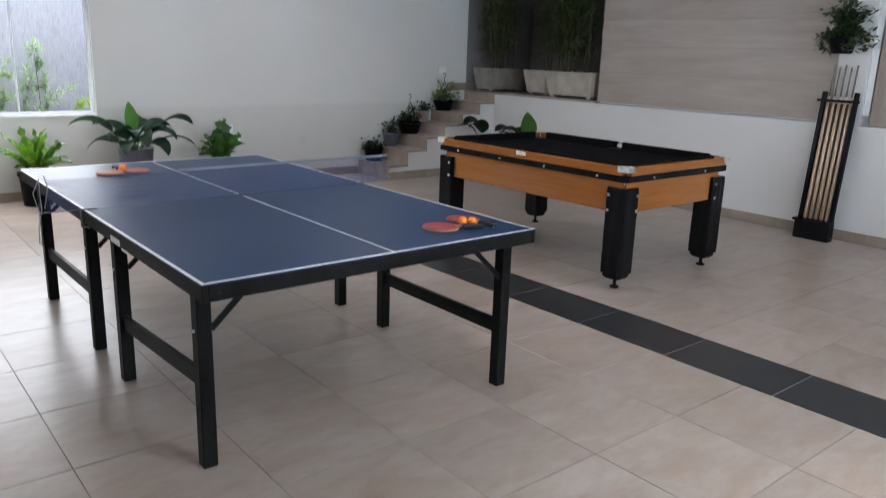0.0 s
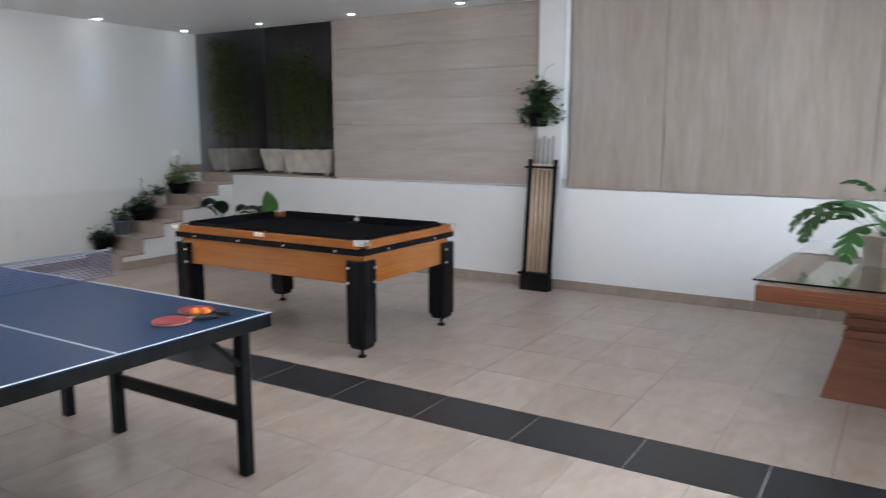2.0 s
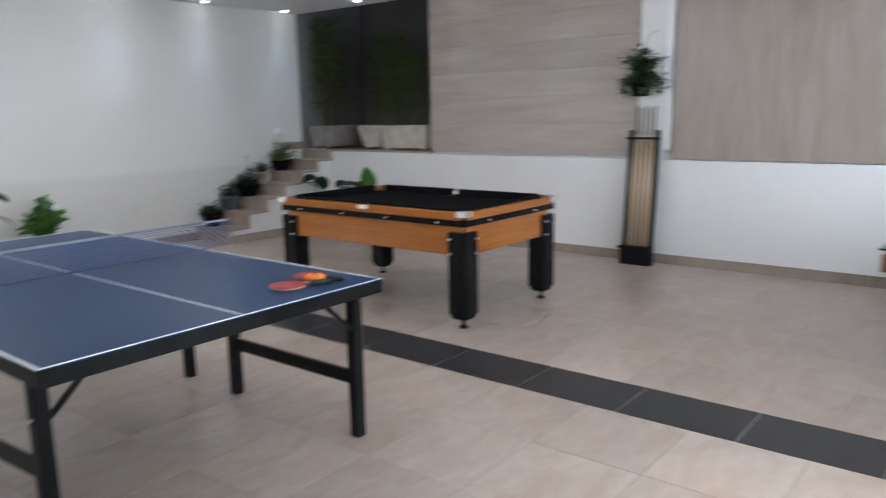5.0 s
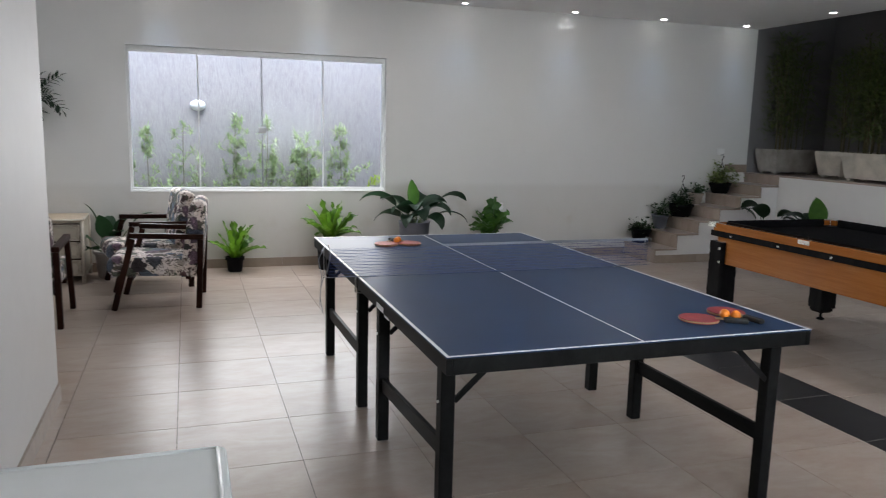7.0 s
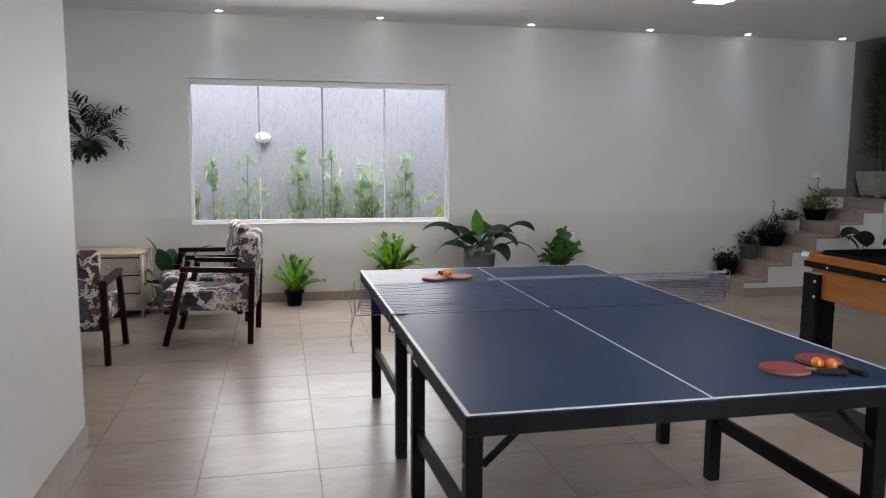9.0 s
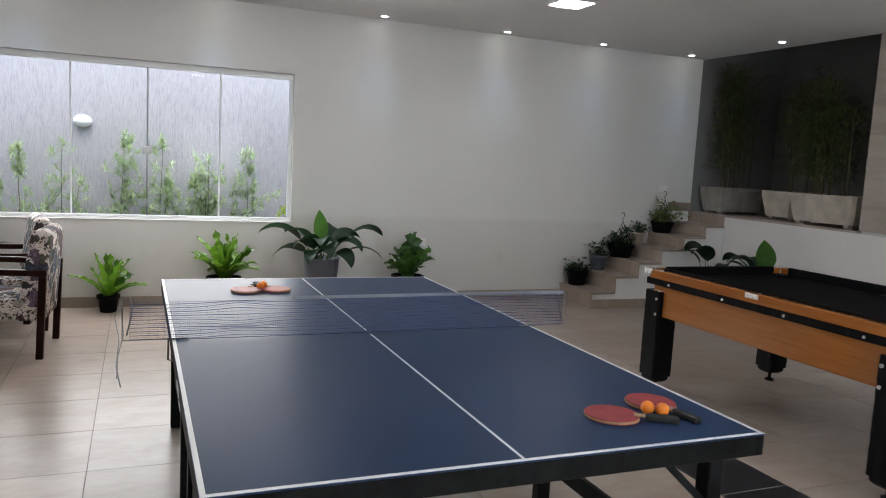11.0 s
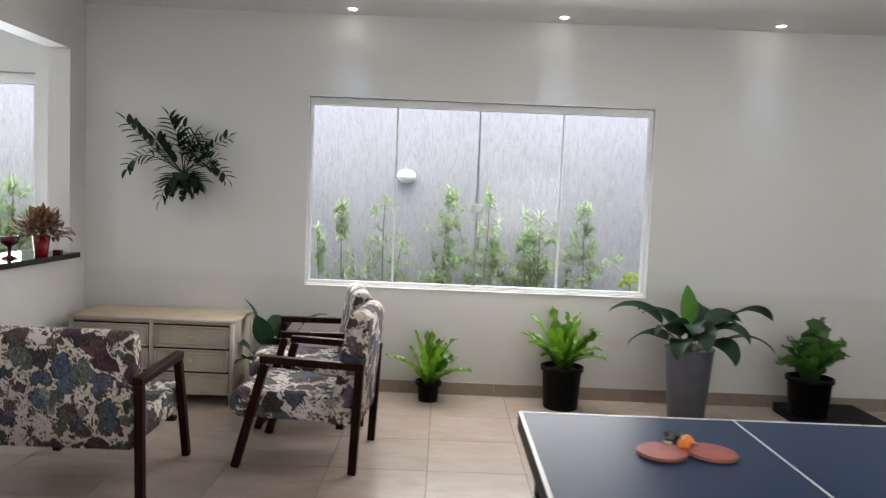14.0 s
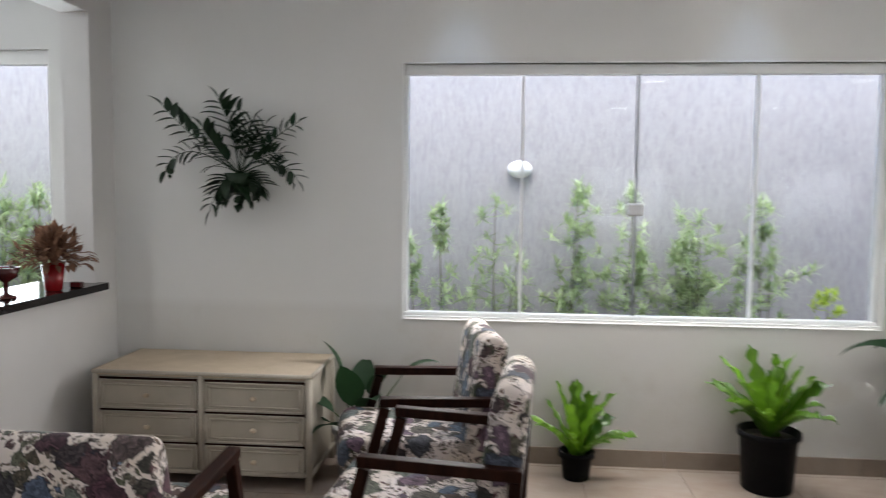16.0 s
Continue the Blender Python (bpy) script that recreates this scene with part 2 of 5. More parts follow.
def tube(bm, pts, radii, n=8, cap=True):
    """A round tube through points."""
    rings = []
    pts = [Vector(p) for p in pts]
    for i, p in enumerate(pts):
        d = (pts[min(i + 1, len(pts) - 1)] - pts[max(i - 1, 0)]).normalized()
        x = d.cross(Vector((0.31, 0.2, 1)))
        if x.length < 1e-3:
            x = d.cross(Vector((1, 0, 0)))
        x.normalize()
        y = d.cross(x)
        r = radii[i] if isinstance(radii, (list, tuple)) else radii
        rings.append([bm.verts.new(p + r * (math.cos(2 * math.pi * k / n) * x + math.sin(2 * math.pi * k / n) * y)) for k in range(n)])
    for a, b in zip(rings, rings[1:]):
        for k in range(n):
            f = bm.faces.new((a[k], a[(k + 1) % n], b[(k + 1) % n], b[k]))
            f.smooth = True
    if cap:
        bm.faces.new(rings[0][::-1])
        bm.faces.new(rings[-1])
    return bm


def lathe(bm, profile, n=28, at=(0, 0, 0)):
    """A turned body from (radius, height) pairs."""
    rings = []
    for r, z in profile:
        rings.append([bm.verts.new((at[0] + r * math.cos(2 * math.pi * k / n), at[1] + r * math.sin(2 * math.pi * k / n), at[2] + z)) for k in range(n)])
    for a, b in zip(rings, rings[1:]):
        for k in range(n):
            f = bm.faces.new((a[k], a[(k + 1) % n], b[(k + 1) % n], b[k]))
            f.smooth = True
    bm.faces.new(rings[0][::-1])
    bm.faces.new(rings[-1])
    return bm


def prism(bm, outline, z0, z1):
    """A flat outline of (x, y) raised from z0 to z1."""
    lo = [bm.verts.new((x, y, z0)) for x, y in outline]
    hi = [bm.verts.new((x, y, z1)) for x, y in outline]
    bm.faces.new(lo[::-1])
    bm.faces.new(hi)
    for k in range(len(lo)):
        bm.faces.new((lo[k], lo[(k + 1) % len(lo)], hi[(k + 1) % len(lo)], hi[k]))
    return bm


def ball(bm, at, r, u=16, v=10, squash=1.0):
    m = Matrix.Translation(at) @ Matrix.Diagonal((1, 1, squash, 1))
    for f in {f for w in bmesh.ops.create_uvsphere(bm, u_segments=u, v_segments=v, radius=r, matrix=m)["verts"] for f in w.link_faces}:
        f.smooth = True
    return bm


def mesh_of(name, bm, material):
    me = bpy.data.meshes.new(name)
    bmesh.ops.recalc_face_normals(bm, faces=bm.faces)
    bm.to_mesh(me)
    bm.free()
    if isinstance(material, (list, tuple)):
        for m in material:
            me.materials.append(m)
    else:
        me.materials.append(material)
    return me


def part(name, bm, material, parent, label=""):
    ob = new(name, mesh_of(name, bm, material))
    ob.parent = parent
    return tagged(ob, label)


def thing(name, at, label, category, group="", turn=0):
    ob = new(name)
    ob.empty_display_size = 0.1
    ob.matrix_world = pose(*at, 0, 0, turn)
    return tagged(ob, label, category, group)


def single(name, bm, material, label, category, group="", at=(0, 0, 0), turn=0):
    ob = new(name, mesh_of(name, bm, material))
    ob.matrix_world = pose(*at, 0, 0, turn)
    return tagged(ob, label, category, group)


def structure(name, bm, material, label, category):
    return tagged(new(name, mesh_of(name, bm, material)), label, category, "", "structure")


# ---- plan ----
X0, X1 = -1.60, 7.45          # west wall, low east wall
Y0, Y1 = 0.25, 8.92           # south wall, north wall
CEIL = 2.83
T = 0.16                      # wall thickness
LEDGE = 1.03
XS = -0.083                   # wall beside the start of the walk
YS = 5.22                     # where that wall ends
XD = 8.75                     # back of the raised bed
WIN = (0.078, 2.660, 0.808, 2.220)
SW1 = (5.22, 6.47, 0.96, 2.01)
SW2 = (2.10, 3.35, 0.90, 2.06)
OPEN = (6.2, 8.685, 0.96, 2.46)
WIN2 = (-4.4, -1.98, 0.85, 2.31)
BACK = -2.6                   # behind the start


def wall_with_holes(bm, axis, at, thick, lo, hi, z0, z1, holes):
    """A wall of boxes along x (axis 0) or y (axis 1), from at to at + thick, with holes (lo, hi, z0, z1)."""
    def put(a, b, c, d):
        if b - a > 1e-4 and d - c > 1e-4:
            p, q = sorted((at, at + thick))
            if axis == 0:
                box(bm, a, b, p, q, c, d)
            else:
                box(bm, p, q, a, b, c, d)
    edge = lo
    for a, b, c, d in sorted(holes):
        put(edge, a, z0, z1)
        put(a, b, z0, c)
        put(a, b, d, z1)
        edge = b
    put(edge, hi, z0, z1)
    return bm


structure("wall_north", wall_with_holes(bmesh.new(), 0, Y1, T, -5.0, 7.5, 0, 3.4, [WIN, WIN2]), M_NORTH, "white plastered wall with a wide garden window", "wall")
structure("wall_south", wall_with_holes(bmesh.new(), 0, Y0, -0.2, XS - T, 9.0, 0, 3.4, [SW1, SW2, (0.1, 1.5, 0, 2.3)]), M_WALL, "white plastered wall with two bright windows", "wall")
structure("wall_west", wall_with_holes(bmesh.new(), 1, X0, -T, YS - T, Y1, 0, 3.4, [OPEN]), M_WALL, "white wall with a wide serving opening", "wall")
structure("wall_side", boxes((XS - T, XS, Y0, YS, 0, 3.4), (X0, XS - T, YS - T, YS, 0, 3.4)), M_WALL, "white wall with a plain rounded corner", "wall")
structure("wall_low", boxes((X1, 7.62, Y0, 8.27, 0, LEDGE - 0.02)), M_WALL, "low white wall under the wooden panels", "wall")
structure("wall_panel_back", boxes((7.53, 7.68, Y0, 6.585, LEDGE - 0.02, 3.4)), M_WALL, "white wall behind the wooden panels", "wall")
# the last one is unseen, added to stop sky leaking in above the ceiling
for name, span in (("wall_bed_back", (XD, XD + T, 5.4, Y1, 0, 3.6)), ("wall_bed_north", (7.5, XD, Y1, Y1 + T, 0, 3.6)), ("wall_bed_south", (7.68, XD, 5.4, 5.4 + T, 0, 3.6)), ("wall_bed_over", (7.38, 7.519, 5.4, Y1, CEIL + 0.121, 3.6))):
    structure(name, boxes(span), M_DARKWALL, "charcoal painted wall round the raised bed", "wall")
structure("wall_kitchen", boxes((-5.16, -5.0, 5.0, Y1, 0, 3.4), (-5.0, X0 - T, 4.84, 5.0, 0, 3.4)), M_WALL, "plain white walls of the neighbouring room", "wall")
structure("wall_behind", boxes((XS - T, 1.7, BACK - T, BACK, 0, 3.4), (XS - T - T, XS - T, BACK, Y0, 0, 3.4), (1.5, 1.66, BACK, Y0 - 0.2, 0, 3.4)), M_WALL, "plain white walls of the passage behind", "wall")
ceil = bmesh.new()
box(ceil, -5.0, 7.52, Y0 - 0.2, Y1, CEIL, CEIL + 0.12)
box(ceil, XS - T, 1.7, BACK, Y0 - 0.2, CEIL, CEIL + 0.12)
structure("ceiling", ceil, M_CEIL, "smooth white plasterboard ceiling", "ceiling")
structure("ceiling_bed", boxes((7.52, XD, 5.4, Y1, 3.42, 3.54)), M_DARKWALL, "dark ceiling over the raised bed", "ceiling")
floor = structure("floor", boxes((-5.0, X1, Y0 - 0.2, Y1, -0.12, -0.003), (XS - T, 1.7, BACK, Y0 - 0.2, -0.12, -0.003)), M_GROUT, "glossy beige porcelain tile floor with dark strip", "floor")
terrace = structure("terrace", boxes((7.62, XD, 5.4, Y1, 0.4, LEDGE - 0.006), (X1 + 0.003, 7.62, 6.585, 8.27, LEDGE - 0.02, LEDGE)), M_STEP, "brown tiled raised terrace holding the planters", "terrace")
# ground out of view, paled to throw light onto the low garden wall
structure("ground", boxes((-60, 60, Y1 + T, 60, -0.35, -0.25)), plain("pale_bounce_ground", (0.33, 0.31, 0.29), 0.95, vary=0.4, scale=40, bump=0.6), "unseen garden ground, made pale to bounce light", "ground")
# not a known wall: added to dim the sky behind the south windows
structure("wall_yard", boxes((-6, 14, -3.2, -3.0, -0.3, 3.0)), M_WALL, "unseen pale wall added to screen sky from the south windows", "wall")
structure("ground_yard", boxes((-60, 60, -60, Y0 - 0.2, -0.35, -0.25)), M_CONC_YARD, "plain concrete yard", "ground")
structure("wall_garden", boxes((-9, 12, 10.36, 10.56, -0.3, 2.9)), M_OUTWALL, "rough grey rendered garden wall", "wall")

# ---- more materials ----
def leaf_mat(name, dark, light, rough=0.35, vein=True):
    """Leaf skin, thin enough to let some light through; each leaf differs."""
    k = Mat(name, rough)
    r = k.random()
    i = k.island()
    add = k.node("ShaderNodeMath")
    add.operation = "ADD"
    k.link(r, add.inputs[0])
    k.link(i, add.inputs[1])
    frac = k.node("ShaderNodeMath")
    frac.operation = "FRACT"
    k.link(add.outputs[0], frac.inputs[0])
    col = k.ramp(frac.outputs[0], [(0.0, dark), (1.0, light)])
    col = k.mix(0.35, col, k.ramp(k.noise(14, 4), [(0.35, dark), (0.65, light)]))
    k.color(col)
    k.bump(k.noise(30, 3), 0.15, 0.003)
    tr = k.node("ShaderNodeBsdfTranslucent")
    k.link(k.mix(0.5, col, light), tr.inputs[0])
    mix = k.node("ShaderNodeMixShader", Fac=0.3)
    k.link(k.b.outputs[0], mix.inputs[1])
    k.link(tr.outputs[0], mix.inputs[2])
    k.link(mix.outputs[0], k.t.nodes["Material Output"].inputs[0])
    return k.m


M_LEAF_BRIGHT = leaf_mat("lime_leaf", (0.010, 0.048, 0.005), (0.15, 0.31, 0.018), 0.28)
M_LEAF_MID = leaf_mat("mid_green_leaf", (0.016, 0.062, 0.012), (0.08, 0.20, 0.03))
M_LEAF_DARK = leaf_mat("dark_leaf", (0.006, 0.026, 0.012), (0.013, 0.044, 0.017), 0.42)
M_LEAF_DEEP = leaf_mat("deep_leaf", (0.006, 0.020, 0.009), (0.016, 0.042, 0.016), 0.4)
M_LEAF_VARI = leaf_mat("variegated_leaf", (0.09, 0.14, 0.03), (0.30, 0.36, 0.14))
M_LEAF_SHRUB = leaf_mat("shrub_leaf", (0.15, 0.25, 0.08), (0.62, 0.73, 0.42), 0.5)
M_LEAF_LIME = leaf_mat("yellow_green_leaf", (0.30, 0.45, 0.03), (0.55, 0.68, 0.08), 0.5)
M_SHRUBSTEM = plain("shrub_stem", (0.14, 0.13, 0.07), 0.8)
M_LEAF_BAMBOO = leaf_mat("bamboo_leaf", (0.05, 0.085, 0.022), (0.17, 0.22, 0.065), 0.5)
M_LEAF_PHILO = leaf_mat("split_leaf", (0.010, 0.038, 0.010), (0.03, 0.085, 0.016), 0.66)
M_LEAF_CALATHEA = leaf_mat("calathea_leaf", (0.008, 0.03, 0.012), (0.02, 0.06, 0.02), 0.6)
M_LEAF_STAIR = leaf_mat("stair_leaf", (0.010, 0.03, 0.012), (0.04, 0.085, 0.028), 0.4)
M_LEAF_HANG = leaf_mat("hanging_leaf", (0.012, 0.032, 0.012), (0.06, 0.11, 0.035), 0.4)
M_CUEGREY = plain("grey_stained_wood", (0.20, 0.175, 0.155), 0.4, vary=0.2, scale=20)
M_STEM = plain("green_stem", (0.07, 0.11, 0.03), 0.5)
M_CANE = plain("bamboo_cane", (0.10, 0.085, 0.035), 0.5)
M_POTSOIL = plain("potting_soil", (0.025, 0.018, 0.012), 0.95, vary=0.4, scale=60, bump=0.6)
M_PALEPOT = plain("pale_grey_pot", (0.45, 0.43, 0.42), 0.6)
M_REDPOT = plain("red_glass", (0.22, 0.006, 0.008), 0.15)
M_DARKRED = plain("dark_red_lacquer", (0.06, 0.008, 0.008), 0.2)
M_GRANITE = plain("black_granite", (0.014, 0.011, 0.011), 0.12, vary=0.5, scale=90)
M_GRANITE.node_tree.nodes["Principled BSDF"].inputs["Specular IOR Level"].default_value = 0.2
M_CONCRETE = plain("cast_stone", (0.46, 0.42, 0.36), 0.85, vary=0.22, scale=7, bump=0.35)
M_CONCRETE_G = plain("grey_cast_stone", (0.27, 0.25, 0.23), 0.85, vary=0.25, scale=7, bump=0.35)
M_BALL = plain("orange_celluloid", (0.85, 0.24, 0.02), 0.4, vary=0.04)
M_RUBBER = plain("red_rubber", (0.30, 0.028, 0.035), 0.6, vary=0.18, scale=25)
M_RUBBER2 = plain("worn_red_rubber", (0.36, 0.06, 0.045), 0.5, vary=0.18, scale=25)
M_PLY = plain("paddle_ply", (0.36, 0.22, 0.11), 0.5)
M_GRIP = plain("black_grip", (0.016, 0.015, 0.015), 0.7)
M_LINE = plain("white_line_paint", (0.78, 0.79, 0.80), 0.4, vary=0.05)
M_NET = plain("net_thread", (0.05, 0.075, 0.21), 0.8)
M_TAPE = plain("net_tape", (0.34, 0.36, 0.40), 0.8)
M_WIRE = plain("net_wire", (0.35, 0.35, 0.34), 0.4, 0.8)


def blue_top():
    k = Mat("blue_table_paint", 0.36)
    k.color(k.ramp(k.noise(1.6, 5), [(0.3, (0.021, 0.043, 0.098)), (0.7, (0.026, 0.052, 0.115))]))
    k.b.inputs["Specular IOR Level"].default_value = 0.065
    return k.m


M_BLUE = blue_top()


def floral():
    """Cream cloth printed with round layered blooms in blue, sage, plum and charcoal, with leaf sprigs between."""
    k = Mat("floral_upholstery", 0.9)
    warp = k.node("ShaderNodeTexNoise", Scale=14.0, Detail=3.0)
    k.link(k.co, warp.inputs["Vector"])
    vec = k.mix(0.10, k.co, warp.outputs["Color"])
    ripple = k.node("ShaderNodeTexNoise", Scale=60.0, Detail=3.0)
    k.link(k.co, ripple.inputs["Vector"])
    vec = k.mix(0.022, vec, ripple.outputs["Color"])

    def cells(scale, feature="F1"):
        v = k.node("ShaderNodeTexVoronoi", Scale=scale, Randomness=1.0)
        v.feature = feature
        k.link(vec, v.inputs["Vector"])
        return v

    def motif(scale, stops, cut, few, rings):
        """Discs with a dark heart, petal rings and a dark rim; returns colour and mask."""
        v = cells(scale)
        sep = k.node("ShaderNodeSeparateColor")
        k.link(v.outputs["Color"], sep.inputs[0])
        mask = k.ramp(v.outputs["Distance"], [(cut, (1, 1, 1)), (cut + 0.03, (0, 0, 0))])
        has = k.ramp(sep.outputs[1], [(few, (0, 0, 0)), (few + 0.02, (1, 1, 1))])
        turn = k.node("ShaderNodeMath")
        turn.operation = "MULTIPLY_ADD"
        turn.inputs[1].default_value = rings
        k.link(v.outputs["Distance"], turn.inputs[0])
        stray = k.node("ShaderNodeMath")
        stray.operation = "MULTIPLY"
        stray.inputs[1].default_value = 4.5
        k.link(k.noise(scale * 3.2, 3, vec), stray.inputs[0])
        k.link(stray.outputs[0], turn.inputs[2])
        frac = k.node("ShaderNodeMath")
        frac.operation = "FRACT"
        k.link(turn.outputs[0], frac.inputs[0])
        petal = k.ramp(frac.outputs[0], [(0.0, (0.14, 0.14, 0.15)), (0.2, (0.5, 0.5, 0.5)), (0.7, (0.95, 0.95, 0.95)), (1.0, (1.7, 1.65, 1.6))])
        heart = k.ramp(v.outputs["Distance"], [(0.03, (0.2, 0.2, 0.2)), (0.16, (1, 1, 1)), (cut - 0.05, (1, 1, 1)), (cut, (0.3, 0.3, 0.3))])
        col = k.mix(1.0, k.mix(1.0, k.ramp(sep.outputs[0], stops), petal, "MULTIPLY"), heart, "MULTIPLY")
        return col, k.mix(1.0, mask, has, "MULTIPLY")

    cream = k.ramp(k.noise(5, 3), [(0.35, (0.64, 0.555, 0.48)), (0.65, (0.74, 0.67, 0.655))])
    stems = k.ramp(k.noise(9, 2, vec, 0.5, 1.6), [(0.486, (0, 0, 0)), (0.495, (1, 1, 1)), (0.505, (1, 1, 1)), (0.514, (0, 0, 0))])
    sprigs, m2 = motif(44.0, [(0.0, (0.05, 0.045, 0.04)), (0.35, (0.16, 0.08, 0.09)), (0.65, (0.10, 0.115, 0.07)), (1.0, (0.20, 0.13, 0.10))], 0.40, 0.25, 2.0)
    leaves, m0 = motif(16.0, [(0.0, (0.03, 0.03, 0.028)), (0.3, (0.085, 0.105, 0.06)), (0.5, (0.11, 0.05, 0.06)), (0.7, (0.15, 0.17, 0.115)), (1.0, (0.05, 0.04, 0.04))], 0.47, 0.28, 3.0)
    blooms, m1 = motif(9.6, [(0.0, (0.03, 0.022, 0.03)), (0.16, (0.13, 0.18, 0.25)), (0.32, (0.05, 0.042, 0.045)), (0.46, (0.085, 0.032, 0.05)), (0.6, (0.15, 0.17, 0.13)), (0.74, (0.08, 0.11, 0.17)), (0.88, (0.20, 0.13, 0.18)), (1.0, (0.035, 0.03, 0.035))], 0.50, 0.08, 5.0)
    col = k.mix(stems, k.mix(m2, cream, sprigs), (0.09, 0.07, 0.06))
    col = k.mix(m0, col, leaves)
    k.color(k.mix(m1, col, blooms))
    k.bump(k.noise(400, 2), 0.15, 0.001)
    return k.m


M_FLORAL = floral()


def rattan(name, dark, light):
    k = Mat(name, 0.6)
    w = k.node("ShaderNodeTexWave", Scale=38.0, Distortion=1.5, Detail=2.0)
    k.link(k.co, w.inputs["Vector"])
    col = k.mix(0.5, k.ramp(k.noise(9, 5), [(0.3, dark), (0.7, light)]), k.ramp(w.outputs["Fac"], [(0.2, dark), (0.8, light)]))
    k.color(col)
    k.bump(w.outputs["Fac"], 0.35, 0.002)
    return k.m


M_CANEWORK = rattan("white_washed_cane", (0.34, 0.295, 0.235), (0.52, 0.47, 0.395))
M_CANETOP = rattan("straw_coloured_top", (0.44, 0.345, 0.235), (0.62, 0.51, 0.39))
M_DRAWER = plain("cream_drawer_front", (0.43, 0.385, 0.315), 0.55, vary=0.1, scale=5, bump=0.1)
M_WEAVE = rattan("woven_pot", (0.30, 0.25, 0.20), (0.48, 0.41, 0.35))

M_LATCH = plain("grey_latch", (0.6, 0.61, 0.62), 0.4)

# ---- wall panels, column ----
def wall_boards():
    left = structure("trim_panel_left", boxes((7.516, 7.529, 3.96, 6.565, LEDGE + 0.02, CEIL)), M_BACKBOARD, "dark backing of the level oak boards", "trim")
    zs = [LEDGE, 1.36, 1.645, 1.92, 2.21, 2.50, CEIL]
    for a, b in zip(zs, zs[1:]):
        part("board", boxes((7.49, 7.515, 3.938, 6.585, a + 0.0008, b - 0.0008), bevel=0.001), M_PANEL_H, left)
    right = structure("trim_panel_right", boxes((7.505, 7.529, 0.30, 3.60, LEDGE + 0.02, CEIL)), M_BLACKPLASTIC, "dark backing of the upright oak boards", "trim")
    ys = [0.29, 0.455, 1.012, 2.69, 3.605]
    for a, b in zip(ys, ys[1:]):
        part("board", boxes((7.455, 7.504, a + 0.002, b - 0.002, LEDGE - 0.012, CEIL), bevel=0.002), M_PANEL_V, right)
    structure("column", boxes((7.452, 7.529, 3.675, 3.936, LEDGE - 0.02, CEIL)), M_WALL, "white plastered column between the oak panels", "column")
    structure("trim_column", boxes((7.475, 7.529, 3.622, 3.673, 1.10, CEIL)), M_WHITE, "narrow white strip beside the column", "trim")
    # black strips put the darkness of the gaps beside the boards into colour
    structure("trim_gap", boxes((7.50, 7.529, 3.607, 3.62, LEDGE, CEIL)), M_BLACKPLASTIC, "black shadow gap beside the oak boards", "trim")
    structure("trim_end", boxes((7.47, 7.529, 0.268, 0.286, 1.09, CEIL)), M_BLACKPLASTIC, "black strip standing in for the dark gap past the oak boards", "trim")


wall_boards()


# ---- stairs ----
def stairs():
    xs = [5.75 + 0.2885 * k for k in range(7)]
    zs = [0.17, 0.34, 0.49, 0.635, 0.775, 0.905, LEDGE]
    core = bmesh.new()
    for k in range(7):
        x1 = xs[k + 1] if k < 6 else 7.62
        box(core, xs[k] + 0.012, x1 + 0.012, 8.275, Y1, 0, zs[k] - 0.022)
    s = structure("stairs", core, M_WALL, "tiled stairs with white plastered sides", "stairs")
    z = 0.0
    for k in range(7):
        x1 = xs[k + 1] if k < 6 else 7.62
        part("riser", boxes((xs[k], xs[k] + 0.011, 8.272, Y1 - 0.001, z + 0.001, zs[k] - 0.021)), M_STEP, s)
        part("tread", boxes((xs[k] - 0.012, x1 + 0.01, 8.262, Y1 - 0.001, zs[k] - 0.02, zs[k]), bevel=0.003), M_STEP, s)
        z = zs[k]


stairs()
single("wall_socket", boxes((-0.06, 0.06, -0.012, 0, -0.04, 0.04), bevel=0.004), M_WHITE, "white plastic wall socket plate", "socket", "wall sockets", (7.07, Y1, 1.29))
single("wall_socket", boxes((-0.06, 0.06, -0.012, 0, -0.04, 0.04), bevel=0.004), M_WHITE, "white plastic wall socket plate", "socket", "wall sockets", (4.02, Y1, 0.62))


